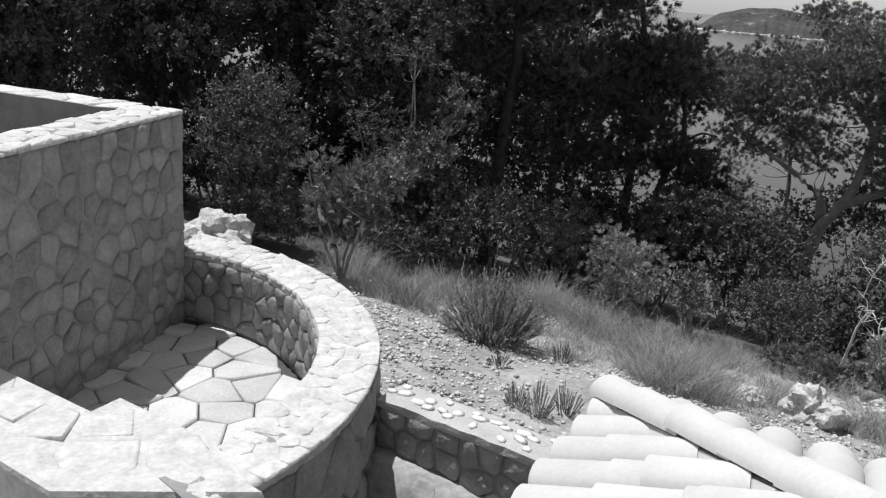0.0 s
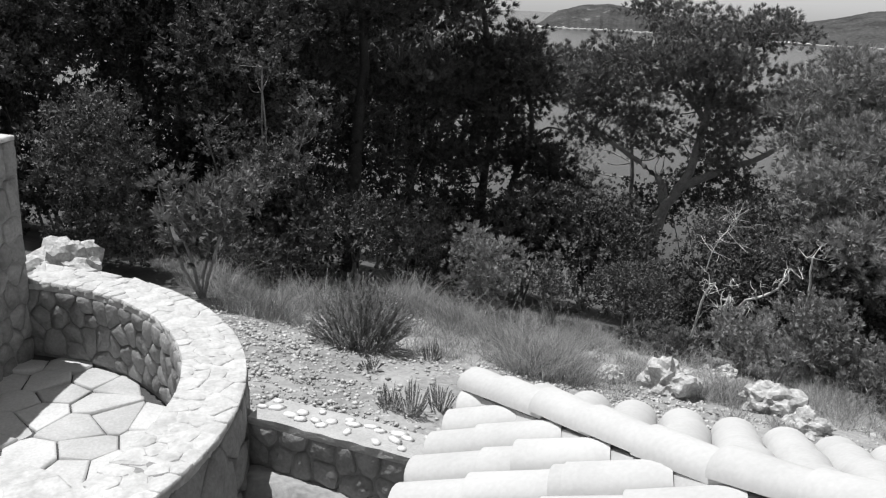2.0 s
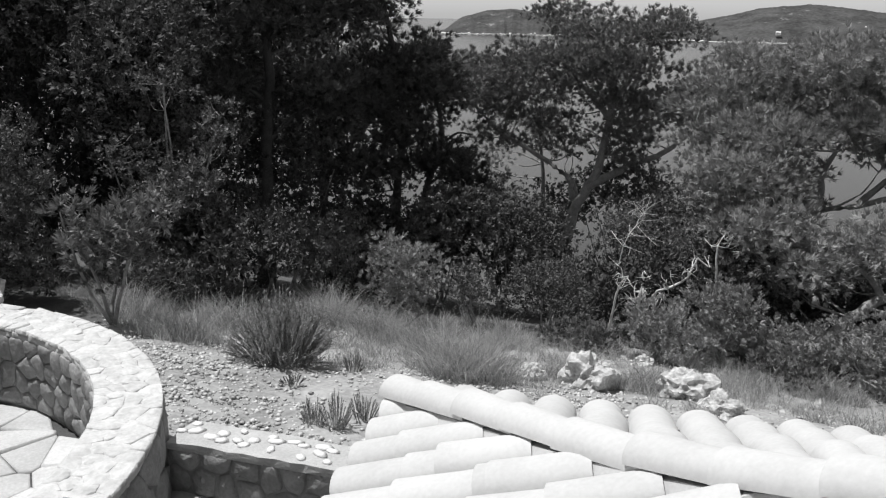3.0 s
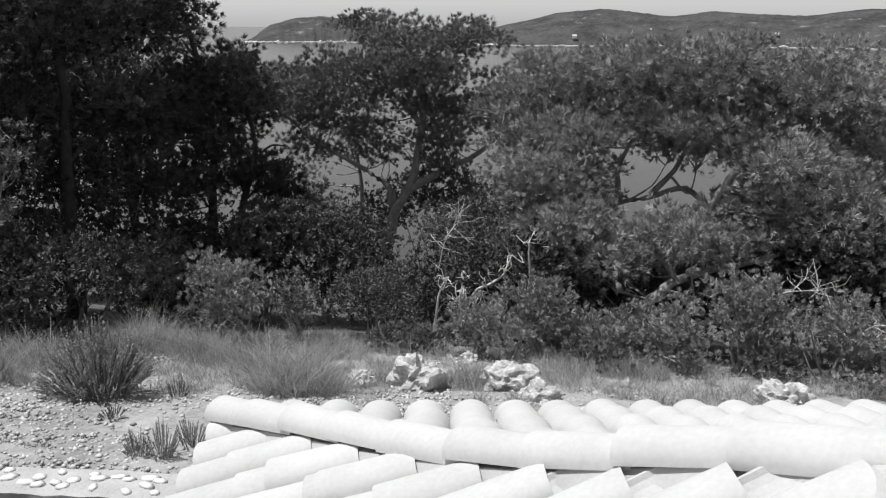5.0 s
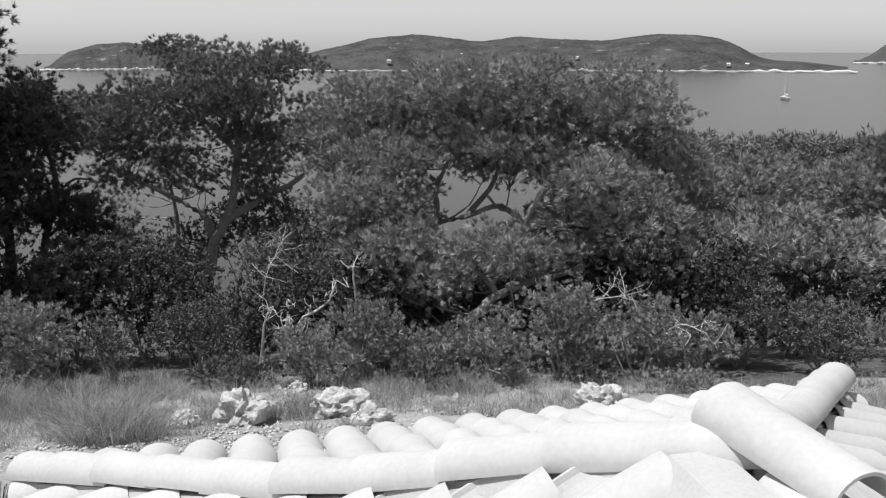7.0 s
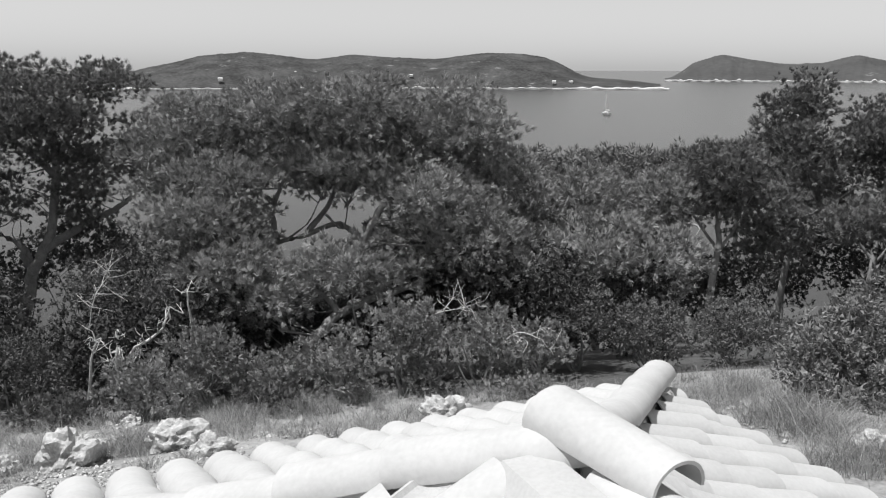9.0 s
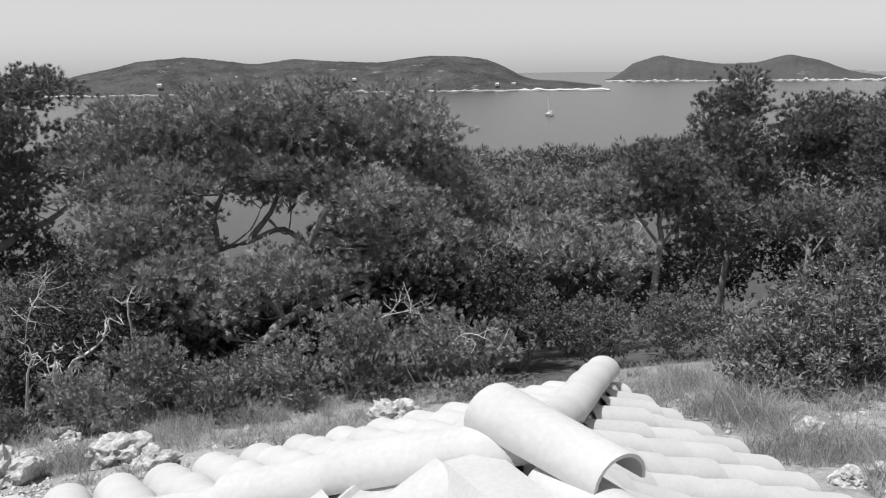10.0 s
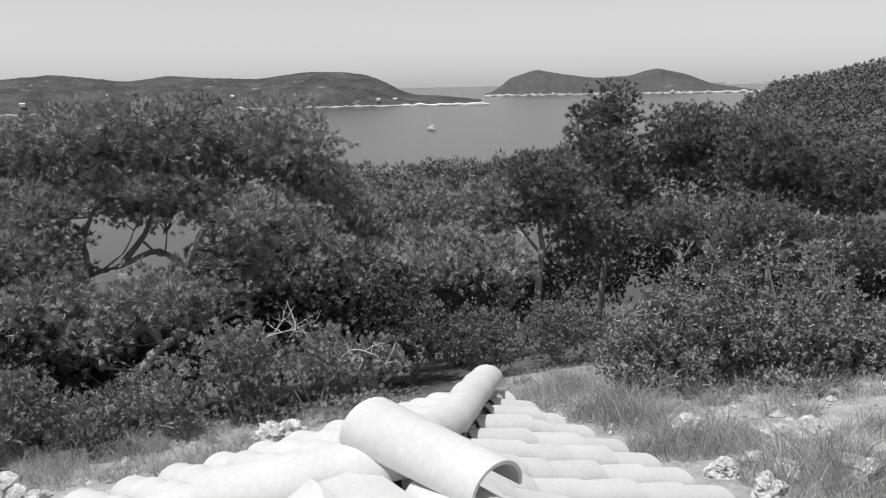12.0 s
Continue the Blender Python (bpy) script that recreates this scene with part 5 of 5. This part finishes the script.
def low_bush(bearing, d, size, n, seed, label, leaf, tall=1.0):
    """A cushion of upright sprigs on the gravel."""
    r = rng_of(seed)
    x, y = polar(bearing, d)
    root = thing("low_bush", (x, y, float(ground_z(x, y)) - 0.02), label, "bush", "bushes on the gravel")
    a = r.uniform(0, 2 * math.pi, n)
    k = r.uniform(0, 1, n) ** 0.55
    base = np.stack([np.cos(a) * k * 0.34, np.sin(a) * k * 0.34, r.uniform(0, 0.08, n)], 1) * size
    tip = np.stack([np.cos(a) * k * 0.66, np.sin(a) * k * 0.66, (0.74 - 0.46 * k ** 2 + r.normal(0, 0.10, n)) * tall], 1) * size
    ch = []
    for i in range(n):
        v, f, _ = tube([base[i], base[i] * 0.5 + tip[i] * 0.5 + (0, 0, 0.03 * size), tip[i]], 0.003, 0.002, 3)
        ch.append((v, f))
    v, f = join(ch)
    tagged(big_mesh("stalkwork", v, f, M_BARK, root), kind="stuff")
    # narrow leaves standing off the upper part of each sprig
    per = 46 if size > 0.5 else 40
    t = np.tile(np.linspace(0.3, 1.03, per), n)[:, None]
    o, q = np.repeat(base, per, axis=0), np.repeat(tip, per, axis=0)
    way = (q - o) / np.linalg.norm(q - o, axis=1)[:, None]
    out = np.cross(way, r.normal(size=way.shape))
    out /= np.linalg.norm(out, axis=1)[:, None]
    root_p = o + (q - o) * t + np.array((0, 0, 0.03 * size)) * np.sin(t * 3.14)
    grow = out * 0.6 + way * 0.8
    side = np.cross(way, out)
    ln = (0.034 if size > 0.5 else 0.022) * r.uniform(0.6, 1.2, (len(t), 1))
    wd = (0.015 if size > 0.5 else 0.008) * r.uniform(0.7, 1.2, (len(t), 1))
    v = np.stack([root_p - side * wd * 0.5, root_p + side * wd * 0.5, root_p + grow * ln], 1).reshape(-1, 3)
    tagged(big_mesh("foliage", v, np.arange(len(v)).reshape(-1, 3), leaf, root), kind="stuff")


low_bush(17.6, 9.7, 1.0, 520, 401, "rounded bush of upright grey sprigs on the gravel", M_JUNIPER)
low_bush(21.2, ground_hit(21.2, -27.4), 0.30, 50, 402, "small upright lavender plant on the gravel", M_JUNIPER, 1.5)
low_bush(23.2, ground_hit(23.2, -27.0), 0.26, 44, 403, "small upright lavender plant on the gravel", M_JUNIPER, 1.4)
low_bush(19.6, ground_hit(19.6, -27.2), 0.22, 36, 404, "small upright lavender plant on the gravel", M_JUNIPER, 1.5)
low_bush(22.6, ground_hit(22.6, -23.9), 0.22, 34, 405, "little dark tuft of a plant on bare soil", M_SHRUB, 1.6)
low_bush(18.2, ground_hit(18.2, -24.6), 0.24, 30, 406, "little dark tuft of a plant on bare soil", M_SHRUB, 0.8)


def rock(label, bearing, elevation, size, seed, squash=0.75, d=None, group="boulders on the slope", sink=0.25):
    d = d or ground_hit(bearing, elevation)
    x, y = polar(bearing, d)
    z = float(ground_z(x, y))
    r = rng_of(seed)
    bm = bmesh.new()
    bmesh.ops.create_icosphere(bm, subdivisions=4, radius=1.0)
    o = Vector(r.uniform(-50, 50, 3))
    for v in bm.verts:
        p = v.co.copy()
        h = 0.5 * noise.noise(p * 1.2 + o) + 0.28 * noise.noise(p * 2.7 + o) + 0.14 * noise.noise(p * 6.0 + o) + 0.05 * noise.noise(p * 14.0 + o) + 0.07 * noise.noise(p * 11 + o)
        pit = abs(noise.noise(p * 4.2 + o * 1.3))
        v.co = p * (0.90 + h - 0.10 * max(0.0, 0.12 - pit) / 0.12)
        v.co.z *= squash
        if v.co.z < -0.35:
            v.co.z = -0.35
    me = bpy.data.meshes.new("boulder")
    bmesh.ops.scale(bm, vec=(size, size * r.uniform(0.7, 1.0), size), verts=bm.verts)
    bm.to_mesh(me)
    bm.free()
    me.materials.append(M_ROCK)
    ob = new("boulder", me)
    ob.location = (x, y, z + size * squash * (0.5 - sink))
    ob.rotation_euler = (0, 0, r.uniform(0, 6.28))
    tagged(ob, label, "boulder", group)


rock("jagged weathered limestone boulder behind the wall", -1.5, 0, 0.50, 1, 1.0, 10.9, sink=0.05)
rock("small weathered limestone boulder in grass", 2.2, 0, 0.34, 2, 0.7, 10.2, sink=0.1)
rock("rough pale limestone boulder on the slope", 35.4, -24.1, 0.22, 3)
rock("rough pale limestone boulder on the slope", 34.2, -23.0, 0.13, 4)
rock("large pitted limestone boulder on the slope", 39.5, -24.4, 0.42, 5, 0.85, sink=0.15)
rock("large pitted limestone boulder on the slope", 46.2, -24.3, 0.42, 6, 0.75, sink=0.15)
rock("pitted limestone boulder beside a larger one", 48.5, -25.0, 0.27, 7)
rock("pale stone half hidden in grass", 43.3, -22.6, 0.16, 8)
rock("rough pale limestone boulder above the eaves", 65.2, -23.5, 0.36, 9)
for k, (b, e, s) in enumerate(((93.9, -22.6, 0.24), (99.6, -22.8, 0.30), (101.8, -22.2, 0.30), (98.5, -24.2, 0.20), (100.4, -24.6, 0.24), (99.4, -25.8, 0.22), (96.4, -25.0, 0.2), (84.0, -16.6, 0.2), (104.5, -24, 0.3))):
    rock("sun-bleached stone in the dry grass", b, e, s * 0.78, 20 + k, group="stones beside the roof")
rock("small pale stone on the gravel", 17.3, -18.8, 0.16, 40)


def scatter_stones():
    """Loose rubble on bare ground: the larger stones one by one, the rest as gravel."""
    r = rng_of(501)
    co = np.array(((1, 0, 0), (-1, 0, 0), (0, 1, 0), (0, -1, 0), (0, 0, 1), (0, 0, -1)), float)
    fa = np.array(((0, 2, 4), (2, 1, 4), (1, 3, 4), (3, 0, 4), (2, 0, 5), (1, 2, 5), (3, 1, 5), (0, 3, 5)))
    vs, fs, base = [], [], 0
    for k in range(44000):
        b = r.uniform(3, 42) if k % 4 else r.uniform(42, 106)
        d = r.uniform(6.0, 12.5) if b < 42 else r.uniform(8.5, 13)
        x, y = polar(b, d)
        bare = noise.noise(Vector((x * 0.5, y * 0.5, 0.0))) + 0.5 - 0.16 * max(0, d - 9.2)
        if bare < r.uniform(0, 0.6) or math.hypot(x - CX, y - CY) < R_OUT + 0.1:
            continue
        s = 0.006 + 0.036 * r.uniform() ** 4
        if k % 260 == 0:
            s = r.uniform(0.051, 0.10)
        pts = co * (1 + r.normal(0, 0.26, (len(co), 1))) * np.array((s, s * r.uniform(0.6, 1), s * 0.6))
        a = r.uniform(0, 6.28)
        rot = np.array(((math.cos(a), -math.sin(a), 0), (math.sin(a), math.cos(a), 0), (0, 0, 1)))
        z = float(ground_z(x, y))
        if s > 0.05:
            ob = mesh_object("stone", pts @ rot.T, fa, M_ROCK, at_=(x, y, z + s * 0.2))
            tagged(ob, "loose pale limestone rubble stone on bare soil", "stone", "rubble stones on the gravel")
            continue
        vs.append(pts @ rot.T + (x, y, z + s * 0.2))
        fs.append(fa + base)
        base += len(co)
    ob = big_mesh("gravel", np.concatenate(vs), np.concatenate(fs), M_GRAVEL)
    tagged(ob, "pale limestone gravel on bare soil", "gravel", kind="stuff")


scatter_stones()


def grass():
    r = rng_of(601)
    roots, tall = [], []

    def clump(b, d, rad, n, h):
        x, y = polar(b, d)
        a, k = r.uniform(0, 6.28, n), r.uniform(0, 1, n) ** 0.6 * rad
        roots.append(np.stack([x + np.cos(a) * k, y + np.sin(a) * k], 1))
        tall.append(h * r.uniform(0.3, 1.2, n) * (1.1 - 0.5 * k / rad))

    # big feathery tussocks
    for b, e, rad, n, h in ((21.0, -20.6, 0.55, 2200, 0.62), (24.6, -21.6, 0.5, 2000, 0.5), (30.9, -24.3, 0.6, 2800, 0.62), (28.3, -22.6, 0.45, 1300, 0.5), (14.0, -20.5, 0.5, 1200, 0.5), (11, -21.0, 0.5, 1100, 0.45), (8, -19, 0.6, 1200, 0.5), (33.5, -22.2, 0.5, 1100, 0.45),
                            (38.3, -23.9, 0.4, 900, 0.35), (43.5, -24.2, 0.5, 1100, 0.35), (50.2, -23.2, 0.5, 1000, 0.35), (55, -23.0, 0.6, 1300, 0.35), (93.0, -24, 0.5, 1200, 0.4), (96.5, -23.3, 0.5, 1200, 0.4), (102.5, -24.2, 0.7, 2200, 0.5), (88.5, -21.8, 0.6, 1500, 0.45), (85.5, -20.8, 0.6, 1500, 0.4), (90.5, -22.5, 0.5, 1200, 0.4), (2.9, -16.8, 0.3, 260, 0.5)):
        clump(b, ground_hit(b, e), rad, n, h)
    for _ in range(2600):
        b = r.uniform(4, 108)
        d = r.uniform(9.0, 15.5) if b < 60 or b > 80 else r.uniform(8, 14)
        x, y = polar(b, d)
        if noise.noise(Vector((x * 0.6, y * 0.6, 4.0))) > -0.2 + (0.3 if d < 10.6 and b < 35 else 0) - 0.05 * (d - 12):
            clump(b, d, r.uniform(0.06, 0.26), int(r.uniform(10, 60)), r.uniform(0.10, 0.34))
    p, h = np.concatenate(roots), np.concatenate(tall)
    n = len(p)
    z = ground_z(p[:, 0], p[:, 1])
    base = np.stack([p[:, 0], p[:, 1], z - 0.01], 1)
    lean = r.normal(0, 0.72, (n, 2)) * h[:, None]
    mid = base + np.stack([lean[:, 0] * 0.4, lean[:, 1] * 0.4, h * 0.6], 1)
    tip = base + np.stack([lean[:, 0], lean[:, 1], h], 1)
    a = r.uniform(0, 6.28, n)
    side = np.stack([np.cos(a), np.sin(a), np.zeros(n)], 1) * r.uniform(0.0014, 0.0034, (n, 1))
    v = np.stack([base - side, base + side, mid + side, mid - side, tip], 1).reshape(-1, 3)
    k = np.arange(n)[:, None] * 5
    f = np.concatenate([k + (0, 1, 2), k + (0, 2, 3), k + (3, 2, 4)])
    ob = big_mesh("grass", v, f, M_GRASS)
    tagged(ob, "tufts of tall dry grass on the hillside", "grass", kind="stuff")


grass()


def dead_branch(label, way, r0, seed, twigs=9, reach=0.7):
    r = rng_of(seed)
    w = [at(*p) for p in way]
    ch = []
    root = thing("dead_tree", w[0], label, "dead tree", "dead wood in the scrub")
    back = Matrix.Translation(-root.location)
    r0 = r0 * 1.05
    v, f, dense = tube(w, r0, r0 * 0.35, 6, r0 * 0.25, r)
    big_mesh("trunk", v, f, M_DEAD, root).matrix_parent_inverse = back
    for k in range(twigs):
        p = np.array(dense[int(r.integers(len(dense) // 3, len(dense)))][:])
        d = r.normal(size=3) * (1, 1, 0.7) + (0, 0, 0.5)
        d /= np.linalg.norm(d)
        q = p + d * reach * r.uniform(0.3, 1.0)
        m = (p + q) / 2 + r.normal(0, 0.07, 3)
        v, f, dd = tube([p, m, q], r0 * 0.35, 0.004, 4)
        ch.append((v, f))
        for _ in range(2):
            e = np.array(dd[len(dd) // 2][:])
            g = e + (d * 0.5 + r.normal(0, 0.6, 3)) * reach * 0.4
            v, f, _d = tube([e, (e + g) / 2 + r.normal(0, 0.03, 3), g], r0 * 0.2, 0.003, 4)
            ch.append((v, f))
    v, f = join(ch)
    ob = tagged(big_mesh("branchwork", v, f, M_DEAD, root), kind="stuff")
    ob.matrix_parent_inverse = back


dead_branch("bleached dead tree fork standing in the scrub", (down(42.6, 15.2), (42.7, -18.8, 15.2), (43.0, -17.4, 15.2), (42.9, -16.4, 15.2)), 0.055, 701, 7, 0.45)
dead_branch("bleached dead bough leaning in the scrub", (down(42.4, 15.1), (43.5, -18.3, 15.2), (45.5, -17.0, 15.3), (46.4, -15.4, 15.4)), 0.04, 702, 12, 0.5)
dead_branch("bleached dead bough leaning in the scrub", (down(40.6, 15.4), (41.2, -18.2, 15.3), (42.0, -16.9, 15.3)), 0.035, 703, 7, 0.4)
dead_branch("bleached dead tree fork standing in the scrub", (down(47.6, 15.3), (47.6, -17.0, 15.3), (47.5, -14.5, 15.3)), 0.04, 704, 6, 0.5)
dead_branch("grey dead twigs among the living scrub", (down(40.5, 17.5), (41.5, -15.0, 17.5), (42.8, -13.0, 17.5)), 0.02, 705, 18, 0.7)
dead_branch("bleached dead twigs low in the scrub", ((63.6, -17.4, 14.2), (64.5, -16.6, 13.6), (66.5, -16.2, 13.6)), 0.012, 706, 14, 0.5)
dead_branch("bleached dead twigs low in the scrub", ((69.2, -18.6, 14.0), (70.3, -17.8, 13.4), (72, -18.2, 13.2)), 0.014, 707, 6, 0.4)


def headland():
    """Wooded point across the cove: a bumpy canopy of many far tree crowns."""
    r = rng_of(801)
    vs, fs, base = [], [], 0
    bm = bmesh.new()
    bmesh.ops.create_icosphere(bm, subdivisions=2, radius=1.0)
    co = np.array([v.co[:] for v in bm.verts])
    fa = np.array([[v.index for v in f.verts] for f in bm.faces])
    bm.free()
    bs = np.array((94.5, 95.6, 97.5, 99.4, 101.6, 103.6, 108, 114))
    es = np.array((-3.5, -2.2, -1.0, -0.45, 0.0, 0.4, 1.2, 1.8))
    root = thing("headland", (*polar(104, 190), -5), "wooded headland across the cove", "headland", kind="structure")
    grid = []
    bl = np.linspace(93.5, 116, 60)
    rows = 20
    for j in range(rows):
        t = j / (rows - 1)
        for b in bl:
            d = 120 + 140 * t
            top = EYE_Z + 240 * math.tan(radians(float(np.interp(b, bs, es)) - 0.25))
            z = SEA_Z - 2 + (top - SEA_Z + 2) * math.sin(min(1.0, t * 1.15) * math.pi / 2)
            x, y = polar(b, d)
            grid.append((x, y, z))
    g = np.array(grid)
    idx = np.arange(rows * 60).reshape(rows, 60)
    f = np.stack([idx[:-1, :-1], idx[:-1, 1:], idx[1:, 1:], idx[1:, :-1]], -1).reshape(-1, 4)
    inv = Matrix.Translation(-root.location)
    land = big_mesh("land", g, f, M_ISLE, root)
    land.matrix_parent_inverse = inv
    vv, ff = [], []
    gg = g.reshape(rows, 60, 3)
    puffs = []
    for _ in range(900):
        j, i = r.uniform(3, rows - 1.01), r.uniform(0, 38)
        j0, i0 = int(j), int(i)
        p = gg[j0, i0] * (1 - (i - i0)) + gg[j0, i0 + 1] * (i - i0)
        s = r.uniform(1.2, 3.0)
        puffs.append((p + (0, 0, s * 0.4), np.array((s, s, s * 0.8))))
    v, f = foliage(puffs, r, 0.7, 0.45, 32, 0.3, False)
    c = big_mesh("tree_crowns", v, f, M_PINE_SHADED, root)
    c.matrix_parent_inverse = inv
    c["kind"] = "stuff"


headland()
